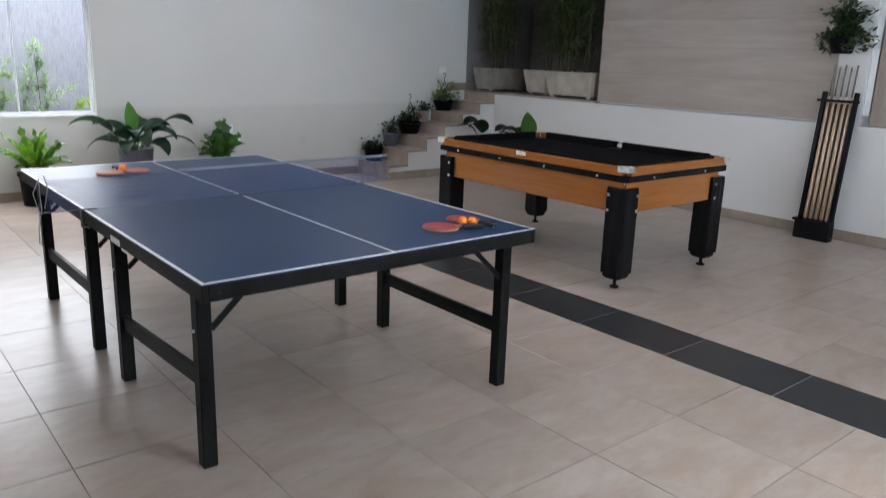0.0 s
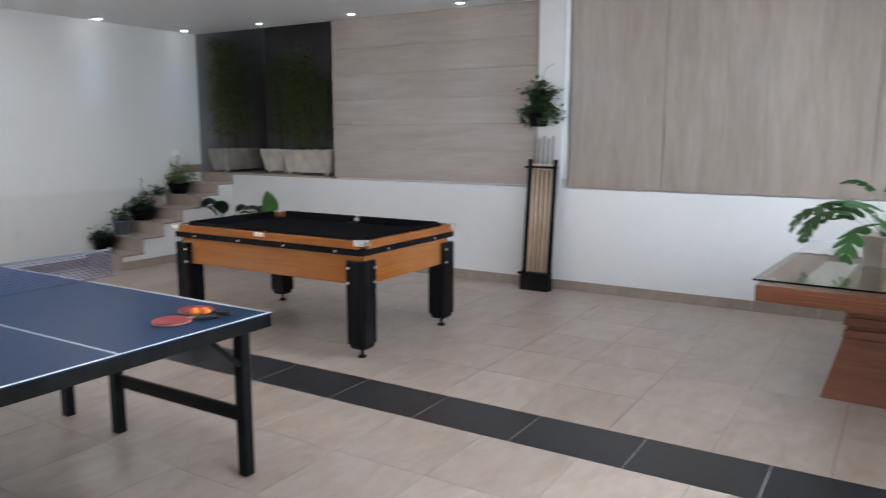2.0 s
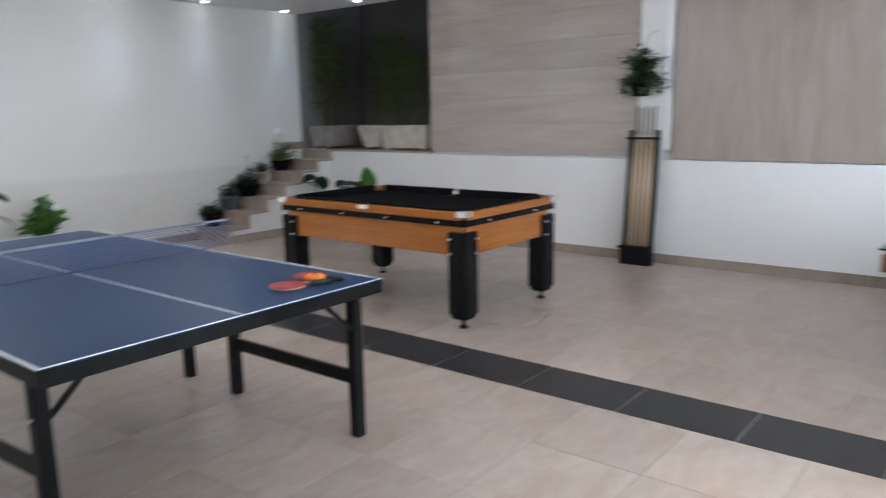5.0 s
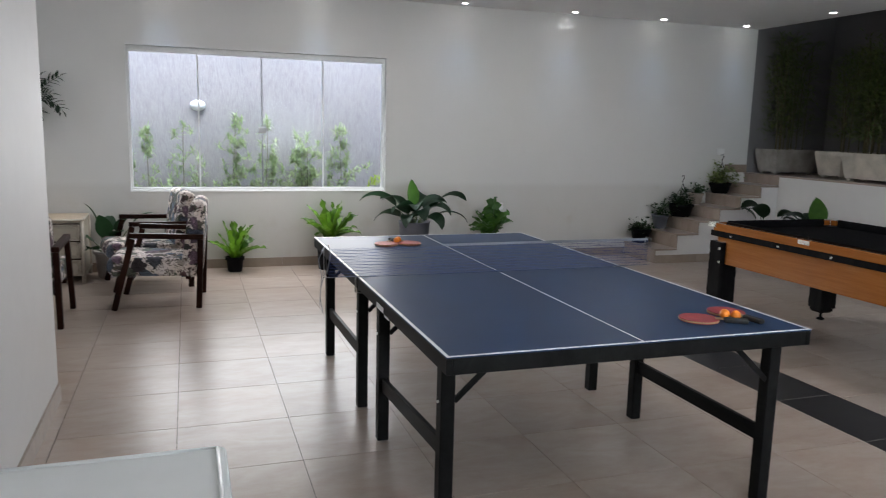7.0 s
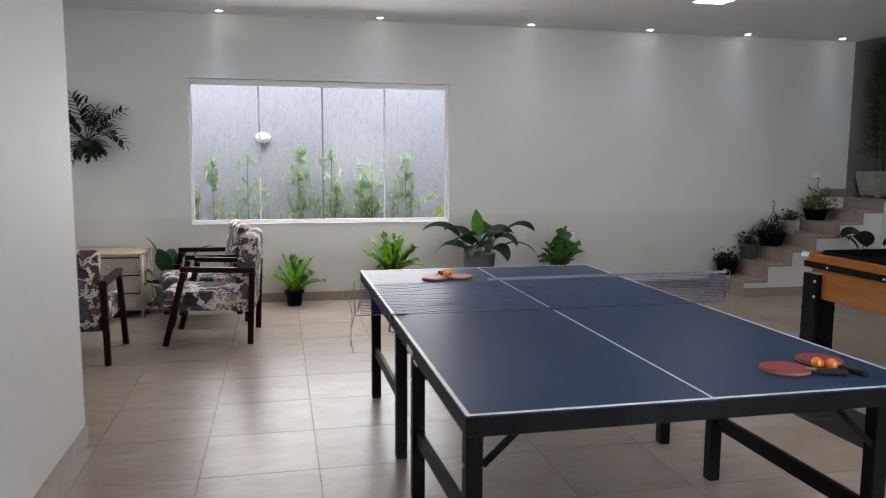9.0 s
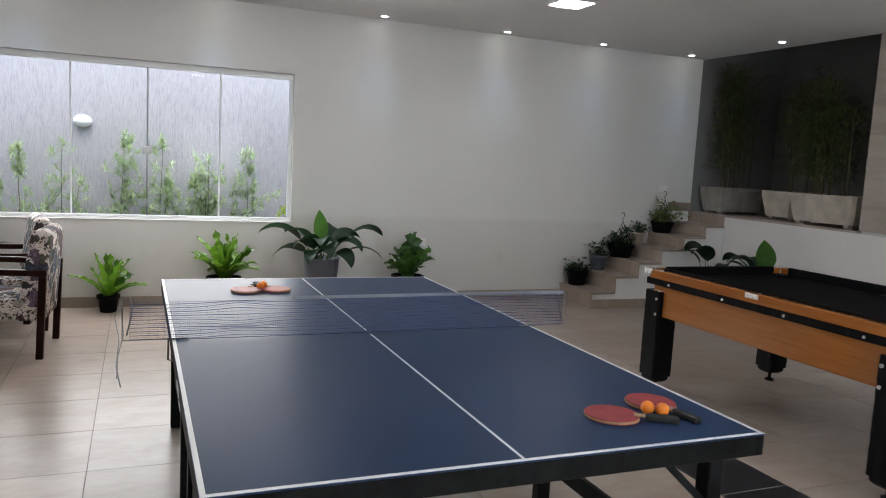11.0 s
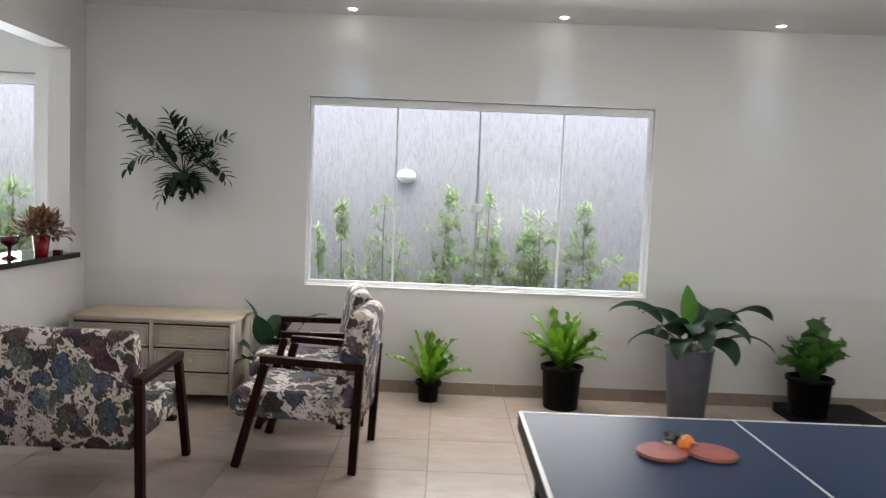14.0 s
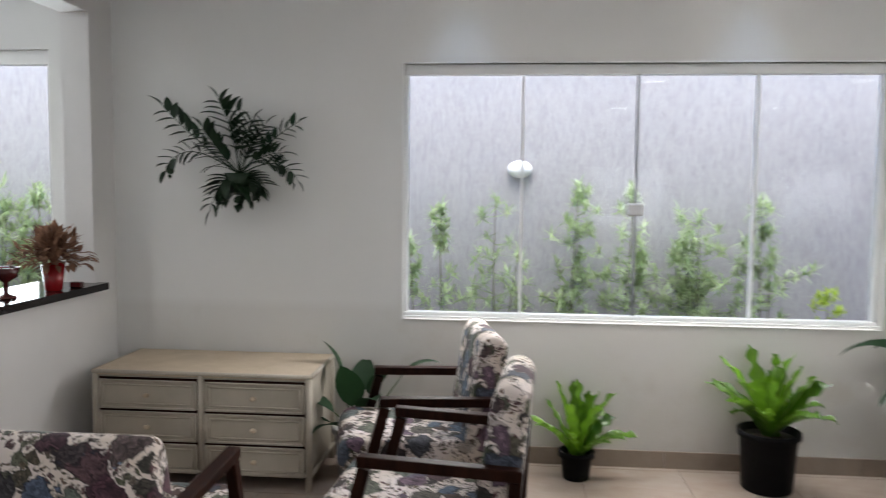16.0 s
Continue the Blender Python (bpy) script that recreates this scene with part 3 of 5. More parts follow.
# ---- windows ----
def north_window():
    x0, x1, z0, z1 = WIN
    w = structure("window_1", boxes((x0, x1, Y1 + 0.001, Y1 + T, z0 - 0.001, z0 + 0.012)), M_WHITE, "wide white-framed garden window with four panes", "window")
    y = Y1 + 0.06
    f = bmesh.new()
    for s in ((x0, x0 + 0.02), (x1 - 0.03, x1)):
        box(f, *s, y - 0.03, y + 0.03, z0 + 0.033, z1 - 0.056, 0.003)
    box(f, x0, x1, y - 0.03, y + 0.03, z1 - 0.055, z1, 0.003)
    box(f, x0, x1, y - 0.03, y + 0.03, z0 + 0.013, z0 + 0.032, 0.003)
    part("window_frame", f, M_WHITE, w, "white aluminium frame")
    lip = bmesh.new()
    for s in ((x0 - 0.008, x0, z0 - 0.008, z1 + 0.008), (x1, x1 + 0.008, z0 - 0.008, z1 + 0.008), (x0 + 0.0005, x1 - 0.0005, z1, z1 + 0.008), (x0 + 0.0005, x1 - 0.0005, z0 - 0.008, z0 - 0.002)):
        box(lip, s[0], s[1], Y1 - 0.006, Y1 + 0.03, s[2], s[3], 0.002)
    part("reveal_edge", lip, M_WHITE, w)
    xs = [x0 + 0.02, 0.733, 1.358, 1.99, x1 - 0.03]
    for k, (a, b) in enumerate(zip(xs, xs[1:])):
        yy = y + (0.012 if k in (0, 3) else -0.012)
        g = part("pane", boxes((a + 0.004, b - 0.004, yy - 0.003, yy + 0.003, z0 + 0.032, z1 - 0.055)), M_GLASS, w)
        g.visible_shadow = False
    for k, x in enumerate(xs[1:-1]):
        m = M_STEELDARK if k == 1 else M_WHITE
        part("rail", boxes((x - 0.007, x + 0.007, y - 0.022, y + 0.018, z0 + 0.032, z1 - 0.055), bevel=0.002), m, w)
    part("latch", boxes((1.312, 1.398, y - 0.042, y - 0.0225, 1.398, 1.466), bevel=0.009, seg=2), M_LATCH, w, "square metal latch")


def small_window(name, x0, x1, z0, z1, y, out):
    w = structure(name, boxes((x0, x1, min(y, y + out * 0.05), max(y, y + out * 0.05), z0 + 0.001, z0 + 0.012)), M_WHITE, "white-framed sliding window with clear panes", "window")
    yy = y + out * 0.14
    f = bmesh.new()
    for s in ((x0, x0 + 0.035), (x1 - 0.035, x1)):
        box(f, *s, yy - 0.03, yy + 0.03, z0 + 0.046, z1 - 0.081, 0.003)
    box(f, x0, x1, yy - 0.03, yy + 0.03, z1 - 0.08, z1, 0.003)
    box(f, x0, x1, yy - 0.03, yy + 0.03, z0 + 0.013, z0 + 0.045, 0.003)
    part("window_frame", f, M_WHITE, w)
    mid = (x0 + x1) / 2
    part("rail", boxes((mid - 0.02, mid + 0.02, yy - 0.02, yy + 0.02, z0 + 0.045, z1 - 0.08), bevel=0.002), M_WHITE, w)
    part("latch", boxes((mid - 0.01, mid + 0.01, yy + 0.021, yy + 0.033, (z0 + z1) / 2 - 0.05, (z0 + z1) / 2 + 0.05), bevel=0.003), M_STEELDARK, w)
    for a, b in ((x0 + 0.036, mid - 0.021), (mid + 0.021, x1 - 0.036)):
        g = part("pane", boxes((a, b, yy - 0.003, yy + 0.003, z0 + 0.046, z1 - 0.081)), M_GLASS, w)
        g.visible_shadow = False


north_window()
small_window("window_2", *SW1, Y0, -1)
small_window("window_3", *SW2, Y0, -1)
small_window("window_4", *WIN2, Y1, 0.5)

# ---- lights in the ceiling ----
def downlight(x, y, watts):
    d = thing("downlight", (x, y, CEIL), "small round white recessed ceiling spot, lit", "downlight", "ceiling downlights")
    ring = bmesh.new()
    lathe(ring, [(0.030, -0.005), (0.046, -0.004), (0.047, -0.001), (0.030, -0.001)], 24)
    part("ring", ring, M_WHITE, d)
    lens = bmesh.new()
    lathe(lens, [(0.028, -0.008), (0.028, -0.002)], 24)
    part("lens", lens, M_SPOT, d, "glowing lens")
    lamp = bpy.data.lights.new("downlight_lamp", "SPOT")
    lamp.energy, lamp.spot_size, lamp.spot_blend, lamp.shadow_soft_size, lamp.color = watts, radians(66), 1.0, 0.03, (0.52, 0.72, 1.0)
    ob = new("downlight_lamp", lamp)
    ob.matrix_world = look((x, y, CEIL - 0.03), (x, y, 0))


for x in (0.398, 1.917, 3.475, 4.80, 5.97, 7.165):
    downlight(x, 8.735, 1.5)
for y in (7.47, 6.08, 4.70, 3.3, 1.9):
    downlight(7.22, y, 1.8)


def led_panel(x, y, watts):
    d = thing("ceiling_light", (x, y, CEIL), "square white flush ceiling panel lamp, lit", "ceiling light", "ceiling panels")
    part("frame", boxes((-0.15, 0.15, -0.15, 0.15, -0.012, -0.001), bevel=0.003), M_WHITE, d)
    part("diffuser", boxes((-0.135, 0.135, -0.135, 0.135, -0.016, -0.0125)), M_LED, d, "glowing diffuser")
    lamp = bpy.data.lights.new("panel_lamp", "AREA")
    lamp.shape, lamp.size, lamp.size_y, lamp.energy, lamp.color = "RECTANGLE", 0.26, 0.26, watts, (1, 0.98, 0.96)
    new("panel_lamp", lamp).matrix_world = pose(x, y, CEIL - 0.02)


for x in (2.35, 4.60):
    for y in (1.45, 4.3, 7.17):
        led_panel(x, y, 0.75 if y > 6 else 0.45 if y > 4 else 0.3)
# unseen panel, added to light the neighbouring room
led_panel(-3.2, 7.0, 2)


# ---- tennis table ----
def tennis_table():
    x0, x1, y0, y1, top = 1.40, 2.92, 3.13, 5.865, 0.76
    t = thing("tennis_table", ((x0 + x1) / 2, (y0 + y1) / 2, 0), "blue table tennis table with black wooden frame", "table")
    hx, hy = (x1 - x0) / 2, (y1 - y0) / 2
    # the folding leg frames stand a little askew
    leg_rows = {(-1, -1): (-0.2375, -1.16, 0.283, 0.338), (-1, 1): (0.2145, 1.172, 0.305, 0.29), (1, -1): (-0.322, -1.258, 0.286, 0.286), (1, 1): (0.13, 1.09, 0.29, 0.29)}
    for s in (-1, 1):
        a, b = (-hy, -0.004) if s < 0 else (0.004, hy)
        part("tabletop", boxes((-hx, hx, a, b, top - 0.005, top), bevel=0.001), M_BLUE, t, "dark blue painted half")
        i = 0.0008
        zz = (top - 0.063, top - 0.0055)
        for span in ((-hx + i, -hx + i + 0.022, a + i, b - i), (hx - i - 0.022, hx - i, a + i, b - i), (-hx + i + 0.022, hx - i - 0.022, a + i, a + i + 0.022), (-hx + i + 0.022, hx - i - 0.022, b - i - 0.022, b - i)):
            part("apron", boxes((*span, *zz), bevel=0.002), M_BLACKFRAME, t)
        e = a if s < 0 else b
        w = 0.014
        z = (top, top + 0.0008)
        part("side_line", boxes((-hx + 0.001, -hx + w, a, b, *z)), M_LINE, t)
        part("side_line", boxes((hx - w, hx - 0.001, a, b, *z)), M_LINE, t)
        part("end_line", boxes((-hx + w, hx - w, e + (0.001 if s < 0 else -w), e + (w if s < 0 else -0.001), *z)), M_LINE, t)
        part("centre_line", boxes((-0.004, 0.004, a + (w if s < 0 else 0.03), b - (0.03 if s < 0 else w), *z)), M_LINE, t)
        for sx in (-1, 1):
            lx = sx * hx - (0.084 if sx > 0 else -0.074)
            l1, l2, inner_z, outer_z = leg_rows[sx, s]
            for ly in (l1, l2):
                part("leg", boxes((lx - 0.027, lx + 0.027, ly - 0.027, ly + 0.027, 0, top - 0.0635), bevel=0.003), M_BLACKFRAME, t)
                br = bmesh.new()
                bar(br, (lx - sx * 0.028, ly - 0.012, 0.53), (lx - sx * 0.25, ly - 0.012, top - 0.025), 0.012, 0.02)
                part("brace", br, M_BLACKFRAME, t)
                bolt = bmesh.new()
                tube(bolt, [(lx + sx * 0.027, ly, 0.53), (lx + sx * 0.033, ly, 0.53)], 0.006, 8)
                part("bolt", bolt, M_CHROME, t)
            st = bmesh.new()
            d = math.copysign(0.0285, l2 - l1)
            bar(st, (lx, l1 + d, inner_z), (lx, l2 - d, outer_z), 0.022, 0.066, 0.003)
            part("stretcher", st, M_BLACKFRAME, t)
    part("label_plate", boxes((-hx - 0.0006, -hx + 0.0008, -0.52, -0.40, top - 0.058, top - 0.034)), M_LINE, t, "white worn label mark")
    part("label_swoosh", boxes((-hx - 0.0006, -hx + 0.0008, -0.62, -0.54, top - 0.068, top - 0.06)), M_LINE, t)


tennis_table()


def net_set():
    y = 4.495
    n = thing("table_net", (2.16, y, 0.76), "worn dark net stretched across the blue table", "net")
    a, b = -0.925, 0.925
    h = 0.145

    def wave(x, z):
        lump = 0.018 * math.exp(-((x + 0.52) / 0.10) ** 2) * math.sin(z * 60 + 1)
        return Vector((x, 0.008 * math.sin(3 * x), 0.006 + z + lump * (0.5 + z * 3)))
    bm = bmesh.new()
    cols, lines = 230, 20
    for k in range(lines):
        z = h * k / lines
        pts = [wave(a + 0.02 + (b - a - 0.03) * i / 40, z) for i in range(41)]
        tube(bm, pts, 0.0011 if k % 2 == 0 else 0.0004, 4, False)
    for i in range(cols):
        x = a + 0.02 + (b - a - 0.03) * i / (cols - 1)
        tube(bm, [wave(x, h * j / 3) for j in range(4)], 0.00038, 3, False)
    part("net_mesh", bm, M_NET, n, "fine dark thread")
    tape = bmesh.new()
    rows = [[tape.verts.new(wave(-0.32 + (b - 0.01 + 0.32) * i / 30, h - 0.006 + 0.013 * j) + Vector((0, 0.0008 * j, 0))) for i in range(31)] for j in range(2)]
    for i in range(30):
        tape.faces.new((rows[0][i], rows[0][i + 1], rows[1][i + 1], rows[1][i]))
    bmesh.ops.solidify(tape, geom=tape.faces[:], thickness=0.0012)
    part("tape", tape, M_TAPE, n)
    for s in (-1, 1):
        w = bmesh.new()
        e = s * 0.93
        tube(w, [(s * 0.70, 0, 0.004), (e, 0, 0.004), (e, 0, 0.155), (s * 0.905, 0.01, 0.165), (s * 0.895, 0.012, 0.11), (s * 0.915, 0.006, 0.02)], 0.0028, 6)
        part("post", w, M_WIRE, n, "bent wire post")
        c = bmesh.new()
        tube(c, [(s * 0.735, 0, 0.004), (s * 0.772, 0, 0.002), (s * 0.772, 0, -0.075), (s * 0.74, 0, -0.083)], 0.004, 6)
        part("clamp", c, M_STEELDARK, n)
    st = bmesh.new()
    tube(st, [(-0.932, 0, 0.15), (-0.955, 0.01, 0.09), (-0.94, 0, 0.01), (-0.95, -0.01, -0.09), (-0.935, 0, -0.17)], 0.0018, 5)
    tube(st, [(-0.932, 0, 0.10), (-0.925, 0.01, 0.02), (-0.945, 0.012, -0.06), (-0.948, 0.01, -0.14)], 0.0018, 5)
    part("string", st, M_TAPE, n, "loose hanging string")


net_set()


def paddle(at, turn, rubber, tilt=0.0):
    """Round blade to -x, handle to +x."""
    p = new("paddle")
    p.empty_display_size = 0.05
    p.matrix_world = pose(*at, 0, tilt, turn)
    tagged(p, "red rubber table tennis paddle with black grip", "paddle", "paddles")
    for name, z0, z1, m, r in (("blade", 0.004, 0.010, M_PLY, 1.0), ("rubber", 0.0101, 0.0125, rubber, 0.985), ("rubber", 0.0015, 0.0039, M_RUBBER, 0.985)):
        bm = bmesh.new()
        prism(bm, [(-0.075 + 0.08 * r * math.cos(a), 0.075 * r * math.sin(a)) for a in [2 * math.pi * k / 28 for k in range(28)]], z0, z1)
        part(name, bm, m, p)
    part("grip", boxes((0.02, 0.115, -0.014, 0.014, 0.0, 0.021), bevel=0.007, seg=2), M_GRIP, p)
    part("neck", boxes((-0.012, 0.0195, -0.013, 0.013, 0.0126, 0.016), bevel=0.001), M_PLY, p)


paddle((2.624, 3.316, 0.7605), -31, M_RUBBER)
paddle((2.760, 3.350, 0.7605), -82, M_RUBBER)
paddle((1.829, 5.527, 0.7605), 62, M_RUBBER2)
paddle((1.913, 5.540, 0.7605), 116, M_RUBBER2)
for x, y in ((2.683, 3.352), (2.716, 3.325), (1.872, 5.50), (1.893, 5.537)):
    bm = bmesh.new()
    ball(bm, (0, 0, 0.02), 0.02, 20, 12)
    single("ping_pong_ball", bm, M_BALL, "orange table tennis ball lying beside paddles", "ball", "balls", (x, y, 0.7610))


# ---- pool table ----
def pool_table():
    x0, x1, y0, y1 = 4.477, 5.688, 3.828, 5.748
    cx, cy = (x0 + x1) / 2, (y0 + y1) / 2
    hx, hy = (x1 - x0) / 2, (y1 - y0) / 2
    t = thing("pool_table", (cx, cy, 0), "honey-coloured wooden pool table with black felt and black legs", "pool table")
    part("bed", boxes((-hx + 0.052, hx - 0.052, -hy + 0.052, hy - 0.052, 0.76, 0.788)), M_FELT, t, "black felt bed")
    r = 0.050
    for s in (-1, 1):
        part("long_rail", boxes(sorted_span(s * (hx - r), s * hx) + (-hy + 0.05, hy - 0.05, 0.772, 0.83), bevel=0.006, seg=2), M_POOLWOOD, t)
        part("short_rail", boxes((-hx + 0.05, hx - 0.05) + sorted_span(s * (hy - r), s * hy) + (0.772, 0.83), bevel=0.006, seg=2), M_POOLWOOD_X, t)
        part("long_band", boxes(sorted_span(s * (hx - 0.03), s * (hx - 0.008)) + (-hy + 0.012, hy - 0.012, 0.728, 0.7715), bevel=0.003), M_BLACKWOOD, t)
        part("short_band", boxes((-hx + 0.031, hx - 0.031) + sorted_span(s * (hy - 0.03), s * (hy - 0.008)) + (0.728, 0.7715), bevel=0.003), M_BLACKWOOD, t)
        part("long_side", boxes(sorted_span(s * (hx - 0.06), s * (hx - 0.04)) + (-hy + 0.06, hy - 0.06, 0.52, 0.7275), bevel=0.002), M_POOLWOOD, t)
        part("short_side", boxes((-hx + 0.061, hx - 0.061) + sorted_span(s * (hy - 0.06), s * (hy - 0.04)) + (0.52, 0.7275), bevel=0.002), M_POOLWOOD_X, t)
        for a, b in ((-hy + 0.16, -0.05), (0.05, hy - 0.16)):
            cu = bmesh.new()
            prism(cu, [(s * (hx - r - 0.001), a - 0.03), (s * (hx - r - 0.001), b + 0.03), (s * (hx - r - 0.045), b), (s * (hx - r - 0.045), a)], 0.789, 0.843)
            part("cushion", cu, M_FELT, t)
        cu = bmesh.new()
        prism(cu, [(-hx + 0.13, s * (hy - r - 0.001)), (hx - 0.13, s * (hy - r - 0.001)), (hx - 0.16, s * (hy - r - 0.045)), (-hx + 0.16, s * (hy - r - 0.045))], 0.789, 0.843)
        part("cushion", cu, M_FELT, t)
        part("side_plate", boxes(sorted_span(s * (hx - 0.06), s * (hx + 0.003)) + (-0.05, 0.05, 0.797, 0.826), bevel=0.004, seg=2), M_CHROME, t, "bright metal plate")
        pk = bmesh.new()
        lathe(pk, [(0.05, 0.0), (0.052, 0.004)], 20, (s * (hx - 0.105), 0, 0.789))
        part("pocket", pk, M_BLACKPLASTIC, t)
        for k in (-0.62, -0.2, 0.2, 0.62):
            bo = bmesh.new()
            tube(bo, [(s * (hx - 0.008), k * hy * 1.2, 0.748), (s * (hx - 0.002), k * hy * 1.2, 0.748)], 0.008, 10)
            part("bolt", bo, M_CHROME, t)
        for k in (-0.5, 0.5):
            bo = bmesh.new()
            tube(bo, [(k * hx, s * (hy - 0.008), 0.748), (k * hx, s * (hy - 0.002), 0.748)], 0.008, 10)
            part("bolt", bo, M_CHROME, t)
        for q in (-1, 1):
            ca = bmesh.new()
            o = [(0.004, 0.004), (-0.075, 0.004), (-0.075, -0.02), (-0.05, -0.05), (-0.02, -0.075), (0.004, -0.075)]
            o = [(s * (hx + dx), q * (hy + dy)) for dx, dy in o]
            prism(ca, o, 0.797, 0.834)
            part("corner_cap", ca, M_CHROME, t, "cast metal corner cap")
            pk = bmesh.new()
            lathe(pk, [(0.055, 0.0), (0.057, 0.004)], 20, (s * (hx - 0.12), q * (hy - 0.12), 0.789))
            part("pocket", pk, M_BLACKPLASTIC, t)
            lx, ly = s * (hx - 0.085), q * (hy - 0.085)
            leg = bmesh.new()
            w = 0.078
            c = 0.010

            def ring(w, c, z):
                return [leg.verts.new((lx + dx, ly + dy, z)) for dx, dy in ((w, w - c), (w - c, w), (c - w, w), (-w, w - c), (-w, c - w), (c - w, -w), (w - c, -w), (w, c - w))]
            # the long edges are hand-carved, with a wavy chamfer
            carved = [ring(w, c + 0.002 * math.sin(90 * z + 3 * s) + random.uniform(-0.002, 0.003), z) for z in [0.684 - 0.0241 * k for k in range(25)]]
            rings = [ring(w - 0.003, c, 0.688), *carved, ring(w - 0.012, c, 0.104), ring(w - 0.012, c, 0.082), ring(w - 0.026, c, 0.066)]
            for a, b in zip(rings, rings[1:]):
                for k in range(8):
                    leg.faces.new((a[k], a[(k + 1) % 8], b[(k + 1) % 8], b[k]))
            leg.faces.new(rings[0])
            leg.faces.new(rings[-1][::-1])
            lg = part("leg", leg, M_BLACKWOOD, t, "black lacquered leg")
            ft = bmesh.new()
            lathe(ft, [(0.03, 0.0), (0.032, 0.012), (0.012, 0.02), (0.012, 0.0655)], 16, (lx, ly, 0))
            part("levelling_foot", ft, M_BLACKPLASTIC, lg)
            for z in (0.638, 0.535):
                bo = bmesh.new()
                tube(bo, [(lx + s * w, ly - q * 0.052, z), (lx + s * (w + 0.007), ly - q * 0.052, z)], 0.010, 10)
                part("bolt", bo, M_CHROME, lg)
                bo = bmesh.new()
                tube(bo, [(lx - s * 0.052, ly + q * w, z), (lx - s * 0.052, ly + q * (w + 0.007), z)], 0.010, 10)
                part("bolt", bo, M_CHROME, lg)


def sorted_span(a, b):
    return (min(a, b), max(a, b))


pool_table()


# ---- glass-topped table ----
def glass_table():
    t = thing("pedestal_table", (5.62, 0.893, 0), "red-brown wooden pedestal table with a clear glass top", "table", turn=-3.5)
    hx, hy = 0.88, 0.485
    part("glass_top", boxes((-hx, hx, -hy, hy, 0.772, 0.782), bevel=0.002), M_TABLEGLASS, t, "clear greenish glass top")
    for s in (-1, 1):
        part("side_rail", boxes((-hx + 0.151, hx - 0.151) + sorted_span(s * (hy - 0.01), s * (hy - 0.13)) + (0.655, 0.745), bevel=0.003), M_REDWOOD, t)
        er = part("end_rail", boxes(sorted_span(s * (hx - 0.03), s * (hx - 0.15)) + (-hy + 0.01, hy - 0.01, 0.655, 0.745), bevel=0.003), M_REDWOOD, t)
        for z in (0.675, 0.695, 0.715):
            part("groove", boxes(sorted_span(s * (hx - 0.03), s * (hx - 0.027)) + (-0.25, 0.25, z, z + 0.006)), M_REDWOOD, er)
        for q in (-1, 1):
            pd = bmesh.new()
            lathe(pd, [(0.014, 0.7455), (0.014, 0.7715)], 12, (s * (hx - 0.10), q * (hy - 0.08), 0))
            part("pad", pd, M_CHROME, t)
    pd = bmesh.new()
    lathe(pd, [(0.014, 0.7455), (0.014, 0.7715)], 12, (-hx + 0.10, 0.03, 0))
    part("pad", pd, M_CHROME, t)
    part("cross_beam", boxes((-hx + 0.151, hx - 0.151, -0.10, 0.10, 0.655, 0.74), bevel=0.003), M_REDWOOD, t)

    def frustum(w0, d0, z0, w1, d1, z1):
        bm = bmesh.new()
        lo = [bm.verts.new((sx * w0, sy * d0, z0)) for sx, sy in ((-1, -1), (1, -1), (1, 1), (-1, 1))]
        hi = [bm.verts.new((sx * w1, sy * d1, z1)) for sx, sy in ((-1, -1), (1, -1), (1, 1), (-1, 1))]
        bm.faces.new(lo[::-1]), bm.faces.new(hi)
        for k in range(4):
            bm.faces.new((lo[k], lo[(k + 1) % 4], hi[(k + 1) % 4], hi[k]))
        bmesh.ops.bevel(bm, geom=bm.edges[:], offset=0.003, segments=1, affect="EDGES")
        return bm
    part("foot", frustum(0.28, 0.20, 0, 0.17, 0.115, 0.355), M_REDWOOD, t)
    for k in range(4):
        z = 0.356 + 0.075 * k
        part("neck_block", frustum(0.175, 0.122, z, 0.165, 0.112, z + 0.05), M_REDWOOD, t)
        part("neck_spacer", boxes((-0.15, 0.15, -0.10, 0.10, z + 0.051, z + 0.0745)), M_REDWOOD, t)


glass_table()


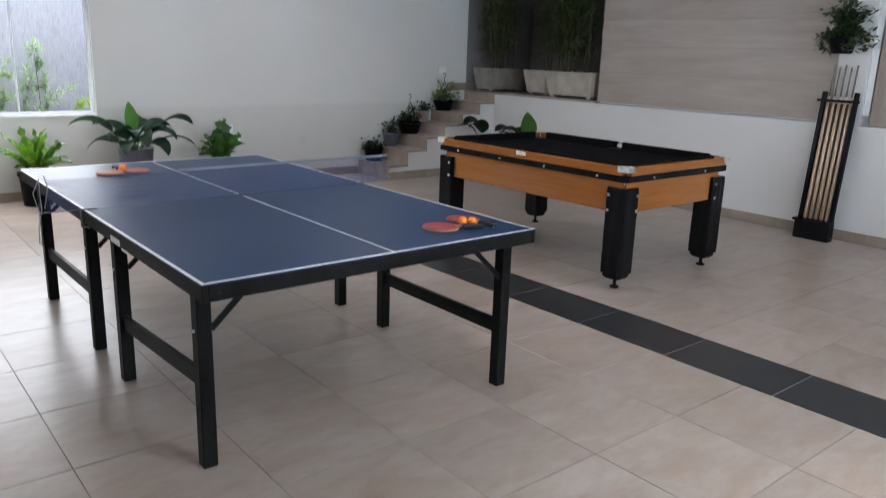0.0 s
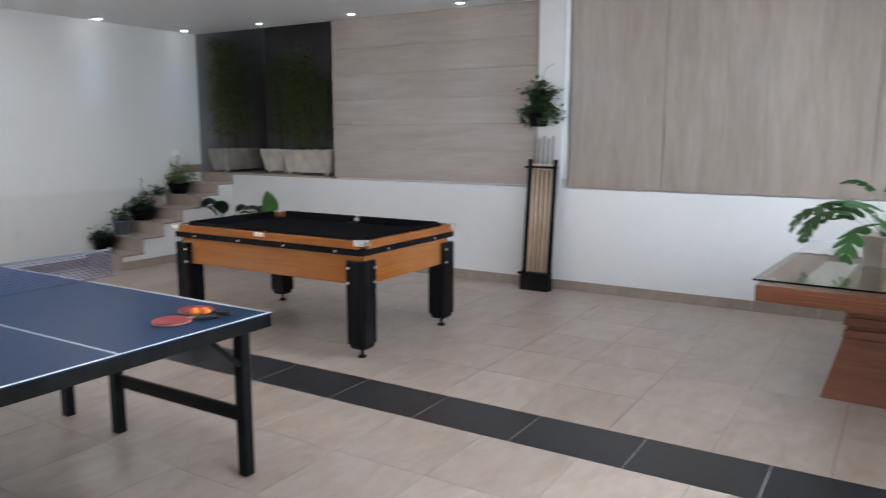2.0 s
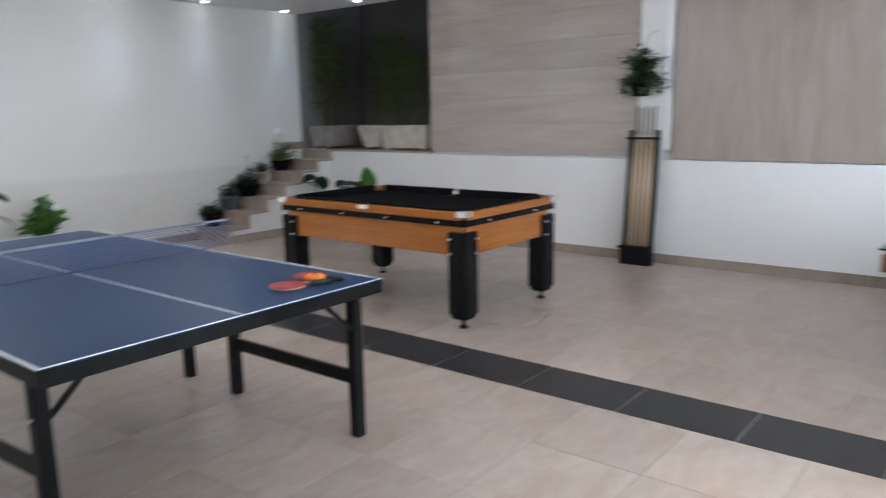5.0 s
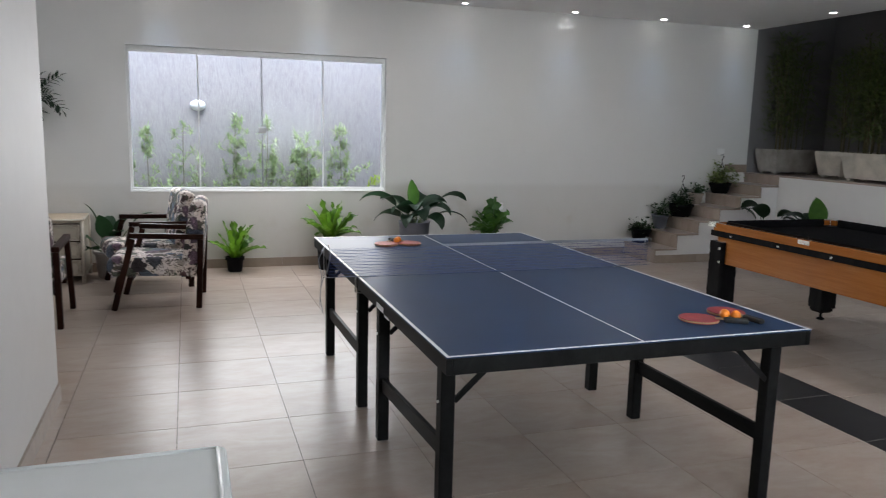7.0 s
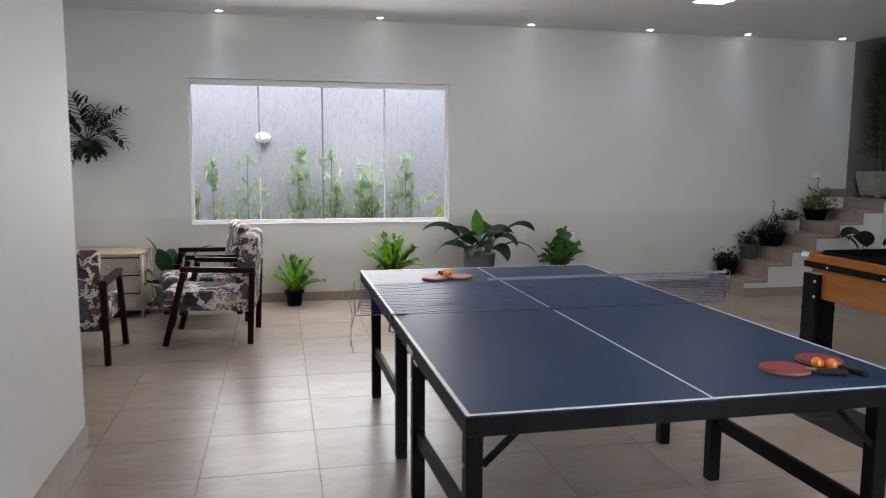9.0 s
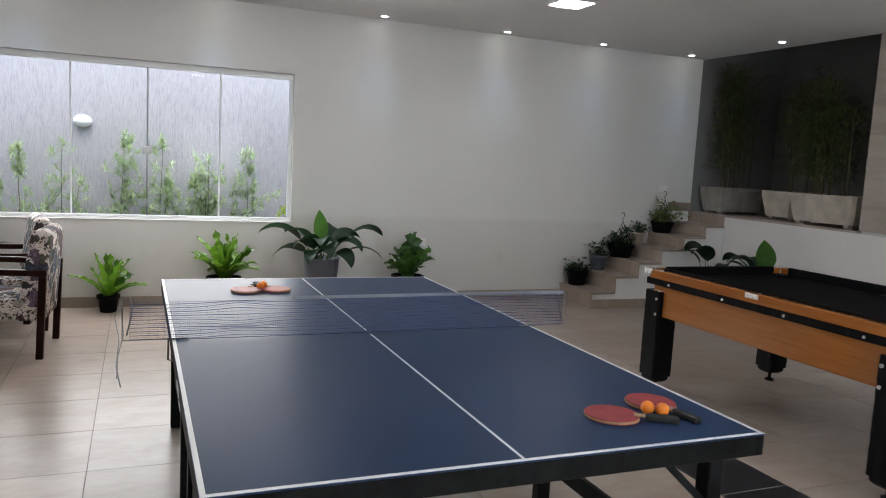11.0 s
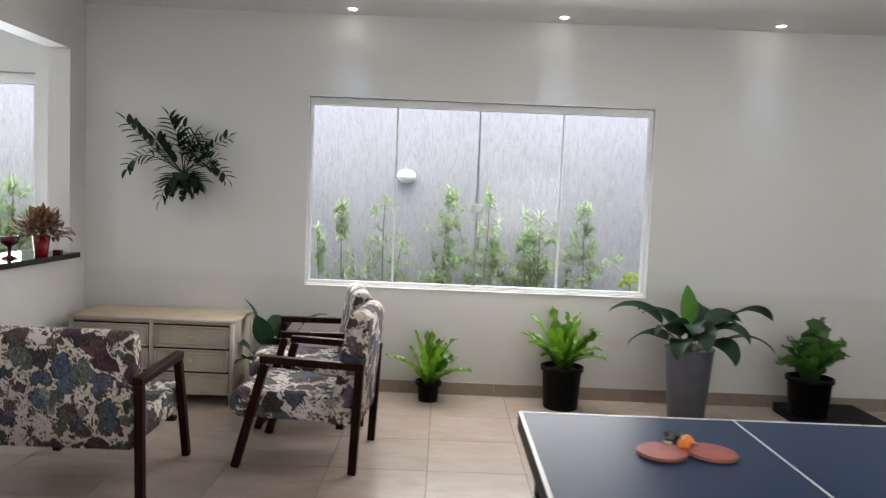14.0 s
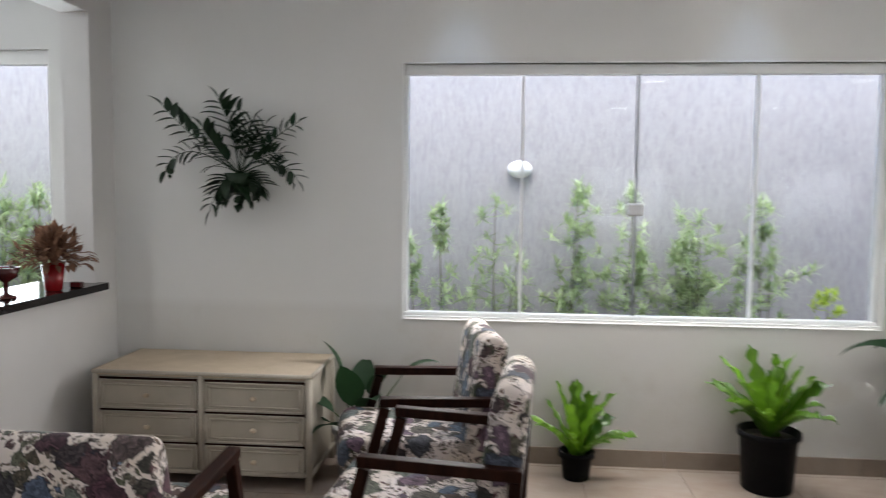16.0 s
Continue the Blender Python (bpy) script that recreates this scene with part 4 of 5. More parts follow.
# ---- plants ----
def leaf_bm(bm, base, az, rise, length, width, droop, shape="ovate", fold=0.25, wave=0.0, seg=7, twist=0.0, petiole=0.0):
    """One leaf with a curved midrib. az, rise: its first direction, in degrees; droop: degrees that it bends over its length."""
    p = Vector(base)
    rng = random.random() * 6
    pts = []
    elev = radians(rise)
    n = seg
    for i in range(n + 1):
        pts.append(p.copy())
        e = elev - radians(droop) * (i / n) ** 1.3
        d = Vector((math.cos(radians(az)) * math.cos(e), math.sin(radians(az)) * math.cos(e), math.sin(e)))
        p = p + d * (length / n)
    rows = []
    for i, q in enumerate(pts):
        s = i / n
        d = (pts[min(i + 1, n)] - pts[max(i - 1, 0)]).normalized()
        side = d.cross(Vector((0, 0, 1)))
        if side.length < 0.05:
            side = Vector((-math.sin(radians(az)), math.cos(radians(az)), 0))
        side.normalize()
        up = side.cross(d)
        side = side * math.cos(radians(twist)) + up * math.sin(radians(twist))
        if s < petiole:
            w = 0.006
        else:
            u = (s - petiole) / (1 - petiole)
            if shape == "ovate":
                w = width * (math.sin(math.pi * min(1, u ** 0.75)) ** 0.8 if 0 < u < 1 else 0.0)
            elif shape == "strap":
                w = width * (0.35 + 0.65 * math.sin(math.pi * min(1, 0.12 + 0.8 * u))) * (1 if u < 0.93 else 0.45)
            else:
                w = width * (1 - u) ** 0.6
            w = max(w, 0.0015)
        if wave:
            w *= 1 + wave * math.sin(s * 26 + rng) * (0.4 + 0.6 * s)
        lift = up * (fold * w * 0.5 + wave * 0.45 * width * math.sin(s * 31 + rng) * (0.3 + 0.7 * s))
        rows.append((bm.verts.new(q - side * w / 2 + lift), bm.verts.new(q), bm.verts.new(q + side * w / 2 + lift * (1 if not wave else 0.4))))
    for a, b in zip(rows, rows[1:]):
        for k in (0, 1):
            f = bm.faces.new((a[k], a[k + 1], b[k + 1], b[k]))
            f.smooth = True
    return pts


def lobed_leaf(bm, base, az, rise, length, width, droop, lobes=5):
    """A split leaf on a long stalk: a heart-shaped blade cut into forward-pointing lobes on both sides."""
    stalk = leaf_bm(bm, base, az, rise, length * 0.6, 0.011, droop * 0.4, "strap", 0.2, seg=6)
    d = (stalk[-1] - stalk[-2]).normalized()
    p, e = stalk[-1].copy(), math.asin(max(-1, min(1, d.z)))
    side = Vector((-math.sin(radians(az)), math.cos(radians(az)), 0))
    n, blade, tilt = lobes * 7, width * 1.55, random.uniform(-0.35, 0.35)
    rows = []
    for i in range(n + 1):
        u = i / n
        e -= radians(droop * 0.75 + 20) / n
        d = Vector((math.cos(radians(az)) * math.cos(e), math.sin(radians(az)) * math.cos(e), math.sin(e)))
        up = side.cross(d) * -1
        across = side * math.cos(tilt) + up * math.sin(tilt)
        reach = width * 0.62 * math.sin(math.pi * min(1, 0.16 + 0.84 * u)) ** 0.7 if u < 1 else 0.002
        saw = (u * lobes) % 1.0
        cut = 0.16 + 0.84 * min(1, max(0, math.sin(math.pi * saw)) ** 0.5) if u < 0.9 else 1
        w = reach * cut
        fwd = d * w * (0.55 * u + 0.12) - d * (0.3 * w if u < 0.12 else 0)
        dip = Vector((0, 0, -0.28 * w))
        row = [p + across * sg * f * w + fwd * f + dip * f * f + Vector((0, 0, 0.12 * w * f)) for sg, f in ((-1, 1), (-1, 0.5), (1, 0), (1, 0.5), (1, 1))]
        rows.append([bm.verts.new(v) for v in row])
        p = p + d * blade / n
    for a, b in zip(rows, rows[1:]):
        for m in range(4):
            f = bm.faces.new((a[m], a[m + 1], b[m + 1], b[m]))
            f.smooth = True


def pot_round(t, r0, r1, h, mat, rim=0.012, name="pot"):
    bm = bmesh.new()
    lathe(bm, [(r0 * 0.96, 0), (r0, 0.006), (r1 - 0.003, h - 0.03), (r1 + rim, h - 0.028), (r1 + rim, h), (r1 - 0.004, h), (r1 - 0.012, h - 0.035)], 28)
    part(name, bm, mat, t)
    so = bmesh.new()
    lathe(so, [(r1 - 0.02, h - 0.05), (r1 - 0.013, h - 0.034), (0.001, h - 0.026)], 20)
    part("soil", so, M_POTSOIL, t)


def nest_fern(at, label, pot, leaves, length, width, mat, seed, group="floor plants"):
    random.seed(seed)
    t = thing("potted_plant", at, label, "plant", group)
    pot_round(t, *pot[:3], pot[3])
    h = pot[2]
    for k in range(leaves):
        az = 360 * k / leaves * 2.4 + random.uniform(-15, 15)
        ring = k / leaves
        bm = bmesh.new()
        leaf_bm(bm, (0.02 * math.cos(radians(az)), 0.02 * math.sin(radians(az)), h - 0.035), az, 84 - 40 * ring + random.uniform(-7, 7), length * (1.0 - 0.25 * ring) * random.uniform(0.75, 1.15), width * random.uniform(0.65, 1.1), 12 + 85 * ring ** 3 + random.uniform(-14, 22), "strap", 0.7, 0.42, 24, random.uniform(-25, 25))
        part("leaf", bm, mat, t)
    return t


nest_fern((1.045, 8.72, 0), "bright green nest fern in small black plastic pot", (0.07, 0.085, 0.15, M_BLACKPLASTIC), 21, 0.42, 0.068, M_LEAF_BRIGHT, 3)
nest_fern((2.02, 8.68, 0), "bright green nest fern in tall black plastic pot", (0.125, 0.145, 0.31, M_BLACKPLASTIC), 28, 0.43, 0.08, M_LEAF_BRIGHT, 5)


def broad_plant(name, at, label, pot, specs, mat, seed, group="", stemr=0.006):
    """Broad leaves on long stalks. specs: azimuth, rise, stalk length, leaf length, width, droop."""
    random.seed(seed)
    t = thing(name, at, label, "plant", group)
    h = pot(t)
    for az, rise, stalk, length, width, droop in specs:
        bm = bmesh.new()
        p0 = Vector((0.03 * math.cos(radians(az)), 0.03 * math.sin(radians(az)), h - 0.03))
        e = radians(rise)
        d = Vector((math.cos(radians(az)) * math.cos(e), math.sin(radians(az)) * math.cos(e), math.sin(e)))
        p1 = p0 + d * stalk
        tube(bm, [p0, p0.lerp(p1, 0.5) + Vector((0, 0, 0.01)), p1], [stemr, stemr * 0.8, stemr * 0.6], 6)
        st = part("stalk", bm, M_STEM, t)
        bm = bmesh.new()
        leaf_bm(bm, p1, az, rise - 5, length, width, droop, "ovate", 0.3, 0.02, 10, random.uniform(-25, 25))
        # steep leaves get a lighter green: backlight put into their colour
        part("leaf", bm, M_LEAF_MID if rise > 85 else mat, t)
    return t


def tall_grey_pot(t):
    bm = bmesh.new()
    lathe(bm, [(0.115, 0), (0.125, 0.008), (0.165, 0.50), (0.172, 0.515), (0.160, 0.515), (0.150, 0.47)], 32)
    part("pot", bm, M_GREYPLASTIC, t, "slate grey tall tapered pot")
    so = bmesh.new()
    lathe(so, [(0.14, 0.44), (0.149, 0.47), (0.001, 0.48)], 20)
    part("soil", so, M_POTSOIL, t)
    return 0.50


broad_plant("potted_plant", (2.885, 8.50, 0), "large dark-leaved peace lily in tall grey pot", tall_grey_pot, [
    (172, 50, 0.26, 0.44, 0.22, 95), (195, 34, 0.18, 0.36, 0.17, 95), (215, 60, 0.15, 0.34, 0.19, 130), (12, 46, 0.28, 0.48, 0.20, 95), (352, 28, 0.22, 0.40, 0.13, 90),
    (320, 54, 0.16, 0.36, 0.18, 130), (270, 56, 0.13, 0.34, 0.18, 150), (100, 87, 0.20, 0.29, 0.20, 4), (60, 60, 0.20, 0.34, 0.18, 85), (130, 56, 0.20, 0.36, 0.19, 95),
    (240, 42, 0.13, 0.34, 0.17, 140), (300, 36, 0.13, 0.34, 0.16, 130), (8, 62, 0.18, 0.34, 0.17, 120), (185, 68, 0.18, 0.34, 0.18, 110), (255, 64, 0.16, 0.32, 0.17, 130), (345, 66, 0.16, 0.3, 0.17, 125)], M_LEAF_DARK, 8, "floor plants")

single("plant_stand", boxes((-0.3, 0.3, -0.33, 0.33, 0, 0.07), bevel=0.006), M_BLACKPLASTIC, "low black plinth under a potted plant", "stand", "", (3.94, 8.48, 0))
nest_fern((3.75, 8.50, 0.07), "green broad-leaved nest fern in black pot on plinth", (0.13, 0.15, 0.27, M_BLACKPLASTIC), 17, 0.46, 0.155, M_LEAF_MID, 12)


def black_pot(r0, r1, h, mat=None):
    def make(t):
        pot_round(t, r0, r1, h, mat or M_BLACKPLASTIC)
        return h
    return make


broad_plant("potted_plant", (-0.13, 8.66, 0), "dark green calathea in a pale pot beside the dresser", black_pot(0.10, 0.125, 0.26, M_PALEPOT), [
    (165, 78, 0.30, 0.22, 0.13, 40), (10, 55, 0.34, 0.26, 0.10, 75), (250, 80, 0.15, 0.27, 0.15, 25), (200, 50, 0.14, 0.24, 0.14, 60), (300, 60, 0.16, 0.24, 0.14, 70),
    (180, 20, 0.12, 0.22, 0.10, 60), (90, 66, 0.2, 0.24, 0.13, 50), (330, 72, 0.22, 0.24, 0.12, 55), (230, 30, 0.10, 0.2, 0.1, 70)], M_LEAF_CALATHEA, 21, "floor plants")
broad_plant("potted_plant", (7.02, 7.88, 0), "dark broad-leaved plant in black pot beside stairs", black_pot(0.10, 0.13, 0.24), [
    (115, 76, 0.38, 0.32, 0.20, 160), (300, 72, 0.30, 0.34, 0.20, 140), (180, 78, 0.36, 0.32, 0.20, 150), (200, 50, 0.24, 0.26, 0.14, 80), (250, 60, 0.24, 0.28, 0.14, 90), (30, 60, 0.22, 0.28, 0.14, 90), (165, 40, 0.20, 0.26, 0.13, 60), (140, 68, 0.34, 0.30, 0.15, 100)], M_LEAF_DEEP, 31, "floor plants")
broad_plant("potted_plant", (7.04, 7.18, 0), "dark broad-leaved plant in black pot beside low wall", black_pot(0.10, 0.13, 0.24), [
    (100, 60, 0.36, 0.38, 0.20, 110), (200, 86, 0.36, 0.32, 0.19, 14), (150, 72, 0.36, 0.34, 0.20, 140), (200, 50, 0.24, 0.26, 0.14, 80), (250, 55, 0.24, 0.28, 0.14, 90), (75, 66, 0.32, 0.32, 0.15, 90), (330, 50, 0.20, 0.26, 0.13, 60), (150, 66, 0.3, 0.3, 0.15, 80)], M_LEAF_DEEP, 32, "floor plants")


def saucer_pot(t):
    pot_round(t, 0.15, 0.20, 0.38, M_BLACKPLASTIC)
    bm = bmesh.new()
    lathe(bm, [(0.18, 0.0), (0.20, 0.03), (0.195, 0.03), (0.16, 0.012)], 28)
    part("saucer", bm, M_BLACKPLASTIC, t)
    return 0.38


broad_plant("potted_plant", (6.82, 0.66, 0), "broad green rubber plant in large black pot", saucer_pot, [
    (280, 66, 0.34, 0.40, 0.22, 40), (330, 58, 0.30, 0.38, 0.21, 55), (110, 72, 0.36, 0.40, 0.22, 40), (150, 62, 0.34, 0.38, 0.21, 50), (200, 68, 0.30, 0.38, 0.22, 55), (240, 58, 0.28, 0.36, 0.21, 70),
    (90, 55, 0.28, 0.36, 0.19, 65), (20, 70, 0.30, 0.36, 0.19, 50), (180, 50, 0.24, 0.34, 0.19, 75), (265, 78, 0.42, 0.38, 0.20, 25), (300, 50, 0.3, 0.36, 0.2, 60), (130, 80, 0.44, 0.38, 0.2, 30)], M_LEAF_MID, 41, "floor plants")


def philodendron():
    random.seed(51)
    t = thing("table_plant", (5.60, 0.853, 0.7825), "split-leaved philodendron in hexagonal woven-pattern pot", "plant")
    bm = bmesh.new()
    for n, prof in ((6, [(0.105, 0), (0.147, 0.175), (0.142, 0.183), (0.13, 0.183), (0.125, 0.15)]),):
        lathe(bm, prof, n)
    for f in bm.faces:
        f.smooth = False
    part("pot", bm, M_WEAVE, t, "pale hexagonal pot")
    so = bmesh.new()
    lathe(so, [(0.10, 0.13), (0.11, 0.15), (0.001, 0.155)], 12)
    part("soil", so, M_POTSOIL, t)
    for az, rise, ln, wd, dr in ((95, 40, 0.62, 0.17, 90), (112, 52, 0.44, 0.20, 100), (150, 45, 0.34, 0.17, 110), (80, 36, 0.48, 0.15, 90), (200, 87, 0.52, 0.13, 75), (100, 86, 0.50, 0.12, 80), (300, 87, 0.50, 0.12, 75), (262, 56, 0.40, 0.19, 75),
                                  (285, 62, 0.40, 0.21, 60), (318, 55, 0.46, 0.20, 80), (235, 55, 0.34, 0.16, 100), (30, 55, 0.42, 0.19, 80), (60, 60, 0.40, 0.18, 80)):
        bm = bmesh.new()
        lobed_leaf(bm, (0, 0, 0.155), az, rise, ln, wd * random.uniform(0.9, 1.2), dr + 10)
        part("leaf", bm, M_LEAF_PHILO, t)


philodendron()


def leafy_stems(bm, base, stems, length, leaf, rise, droop, per, spread, seed, width=0.45):
    """Many small leaves along arching stems."""
    random.seed(seed)
    for k in range(stems):
        az = random.uniform(0, 360)
        pts = leaf_bm(bm, base, az, random.uniform(*rise), length * random.uniform(0.55, 1.1), 0.004, random.uniform(*droop), "strap", 0.1, seg=8)
        for i in range(per):
            q = pts[random.randint(1, 8)] + Vector([random.uniform(-spread, spread) for _ in range(3)])
            leaf_bm(bm, q, random.uniform(0, 360), random.uniform(-30, 60), leaf * random.uniform(0.7, 1.2), leaf * width, random.uniform(10, 60), "ovate", 0.2, seg=3)


def hanging_plant():
    t = thing("hanging_plant", (7.33, 3.87, 1.61), "bushy small-leaved plant in a dark hanging pot", "plant")
    bm = bmesh.new()
    lathe(bm, [(0.075, 0), (0.085, 0.01), (0.105, 0.12), (0.112, 0.125), (0.10, 0.125), (0.095, 0.10)], 24)
    part("pot", bm, M_BLACKPLASTIC, t)
    fo = bmesh.new()
    leafy_stems(fo, (0, 0, 0.11), 40, 0.33, 0.07, (52, 90), (0, 60), 16, 0.035, 61, 0.5)
    leafy_stems(fo, (0, 0, 0.11), 30, 0.27, 0.07, (10, 45), (60, 140), 12, 0.035, 62, 0.5)
    tagged(part("foliage", fo, M_LEAF_HANG, t), kind="stuff")
    h = bmesh.new()
    for a in (0, 120, 240):
        tube(h, [(0.105 * math.cos(radians(a)), 0.105 * math.sin(radians(a)), 0.12), (0.02, -0.03, 0.50)], 0.0022, 5)
    tube(h, [(0.02, -0.03, 0.50), (0.04, -0.06, 0.56), (0.08, -0.10, 0.595), (0.121, -0.10, 0.60)], 0.003, 6)
    part("hanger", h, M_STEELDARK, t, "thin wire hanger")


hanging_plant()


def cue_rack():
    t = thing("cue_rack", (7.27, 3.845, 0), "black wooden cue rack leaning against the column", "cue rack")
    lean = 0.125

    def at(y, z, out=0.0):
        return (out + lean * z / 1.28, y, z)
    part("foot_box", boxes((-0.05, 0.05, -0.155, 0.155, 0, 0.155), bevel=0.004), M_BLACKWOOD, t)
    part("foot_lip", boxes((-0.06, 0.06, -0.15, 0.175, 0.156, 0.178), bevel=0.003), M_BLACKWOOD, t)
    for s in (-1, 1):
        bm = bmesh.new()
        bar(bm, at(s * 0.135, 0.179), at(s * 0.135, 1.29), 0.035, 0.04, 0.004)
        part("upright", bm, M_BLACKWOOD, t)
    bm = bmesh.new()
    bar(bm, at(-0.175, 1.215, -0.03), at(0.175, 1.215, -0.03), 0.035, 0.022, 0.003)
    part("crossbar", bm, M_BLACKWOOD, t)
    bm = boxes((0.026, 0.034, -0.117, 0.117, 0.179, 1.19))
    for v in bm.verts:
        v.co.x += lean * v.co.z / 1.28
    part("back_board", bm, M_BACKBOARD, t, "thin brown back board")
    for k in range(5):
        y = -0.095 + 0.0475 * k
        c = thing("cue", (7.27, 3.845 + y, 0), "pale wooden pool cue standing in the rack", "cue", "cues")
        top = 1.52 - 0.02 * (k % 2)
        bm = bmesh.new()
        tube(bm, [at(0, 0.18), at(0, 0.75), at(0, 1.25)], [0.0185, 0.0155, 0.0105], 10)
        part("shaft", bm, M_CUEWOOD, c)
        bm = bmesh.new()
        tube(bm, [at(0, 1.2505), at(0, top)], [0.009, 0.0075], 10)
        part("butt", bm, M_CUEGREY, c, "grey-stained upper end")


cue_rack()


# ---- plants on the stairs ----
def stair_pot(at, label, r, h, mat, fol, stems, length, leaf, seed, hook=0.0, potmat=None):
    t = thing("potted_plant", at, label, "plant", "stair plants")
    pot_round(t, r * 0.75, r, h, potmat or M_BLACKPLASTIC, 0.006)
    bm = bmesh.new()
    leafy_stems(bm, (0, 0, h - 0.02), stems, length, leaf, (25, 90), (30, 130), 14, 0.03, seed, 0.5)
    tagged(part("foliage", bm, fol, t), kind="stuff")
    if hook:
        w = bmesh.new()
        tube(w, [(r * 0.9, 0, h), (0.01, 0, h + hook * 0.7), (0, 0, h + hook * 0.8), (0.025, 0, h + hook * 0.9), (0.01, 0, h + hook), (-0.02, 0, h + hook * 0.96)], 0.004, 6)
        tube(w, [(-r * 0.9, 0, h), (0.01, 0, h + hook * 0.7)], 0.003, 6)
        part("hook", w, M_BLACKPLASTIC, t, "black plastic hanging hook")


stair_pot((5.885, 8.79, 0.17), "small trailing plant in square dark pot on a step", 0.12, 0.17, M_LEAF_STAIR, M_LEAF_STAIR, 20, 0.2, 0.05, 71)
stair_pot((6.15, 8.79, 0.34), "small dark spiky plant in grey pot on a step", 0.10, 0.17, M_LEAF_STAIR, M_LEAF_STAIR, 12, 0.2, 0.05, 72, potmat=M_GREYPLASTIC)
stair_pot((6.42, 8.76, 0.49), "bushy dark plant in black hanging pot on a step", 0.15, 0.15, M_LEAF_STAIR, M_LEAF_STAIR, 34, 0.25, 0.045, 73, 0.36)
stair_pot((6.68, 8.82, 0.635), "low spiky plant in brown pot on a step", 0.09, 0.14, M_LEAF_STAIR, M_LEAF_STAIR, 12, 0.18, 0.05, 74, potmat=M_STEP)
stair_pot((6.99, 8.77, 0.775), "cream-edged bushy plant in black hanging pot on a step", 0.13, 0.13, M_LEAF_VARI, M_LEAF_VARI, 40, 0.31, 0.055, 75, 0.36)


# ---- planters with bamboo ----
def planter(at, label, mat, lx, ly, stems, seed, tops, turn=0):
    """A trough with feet, long side along x."""
    t = thing("planter", at, label, "planter", "bamboo planters", turn)
    bm = bmesh.new()
    rings = []
    for z, k in ((0.03, 0.80), (0.10, 0.86), (0.22, 0.96), (0.27, 1.0), (0.31, 1.0), (0.31, 0.90), (0.27, 0.88)):
        wx, wy = lx / 2 * (1 - (1 - k) * 0.5), ly / 2 * k
        c = 0.03
        rings.append([bm.verts.new((x, y, z)) for x, y in ((wx, wy - c), (wx - c, wy), (c - wx, wy), (-wx, wy - c), (-wx, c - wy), (c - wx, -wy), (wx - c, -wy), (wx, c - wy))])
    for a, b in zip(rings, rings[1:]):
        for k in range(8):
            bm.faces.new((a[k], a[(k + 1) % 8], b[(k + 1) % 8], b[k]))
    bm.faces.new(rings[0][::-1])
    bm.faces.new(rings[-1])
    part("trough", bm, mat, t)
    for sx in (-1, 1):
        for sy in (-1, 1):
            part("foot", boxes((sx * lx * 0.36 - 0.03, sx * lx * 0.36 + 0.03, sy * ly * 0.28 - 0.03, sy * ly * 0.28 + 0.03, 0, 0.029), bevel=0.004), mat, t)
    part("soil", boxes((-lx / 2 * 0.9, lx / 2 * 0.9, -ly / 2 * 0.85, ly / 2 * 0.85, 0.271, 0.285)), M_POTSOIL, t)
    random.seed(seed)
    fo = bmesh.new()
    for k in range(stems):
        x, y = random.uniform(-lx * 0.38, lx * 0.38), random.uniform(-ly * 0.32, ly * 0.32)
        h = random.uniform(*tops)
        dx, dy = random.uniform(-0.10, 0.10), random.uniform(-0.10, 0.10)
        st = bmesh.new()
        pts = [Vector((x + dx * (i / 6) ** 2, y + dy * (i / 6) ** 2, 0.28 + (h - 0.28) * i / 6)) for i in range(7)]
        tube(st, pts, [0.007, 0.007, 0.006, 0.006, 0.005, 0.004, 0.002], 6)
        part("cane", st, M_CANE, t)
        for i in range(230):
            u = random.random() ** 0.75
            z = 0.28 + (h - 0.28) * (0.14 + 0.86 * u)
            r = 0.17 * random.random() ** 0.5 * (1.15 - 0.6 * u)
            a = random.uniform(0, 2 * math.pi)
            s = (z - 0.28) / (h - 0.28)
            q = Vector((x + dx * s * s + r * math.cos(a), y + dy * s * s + r * math.sin(a), z))
            leaf_bm(fo, q, math.degrees(a) + random.uniform(-40, 40), random.uniform(-20, 45), random.uniform(0.07, 0.13), 0.017, random.uniform(20, 60), "ovate", 0.2, seg=3)
    tagged(part("foliage", fo, M_LEAF_BAMBOO, t), kind="stuff")


planter((7.93, 8.70, LEDGE), "grey cast-stone planter with tall dark bamboo", M_CONCRETE_G, 0.72, 0.38, 12, 81, (1.3, 1.85))
planter((8.15, 7.86, LEDGE), "pale cast-stone planter with tall bamboo", M_CONCRETE, 0.80, 0.46, 12, 82, (1.25, 1.72))
planter((7.765, 7.135, LEDGE), "pale weathered cast-stone planter standing at the ledge", M_CONCRETE, 0.80, 0.37, 9, 83, (1.15, 1.6), 90)


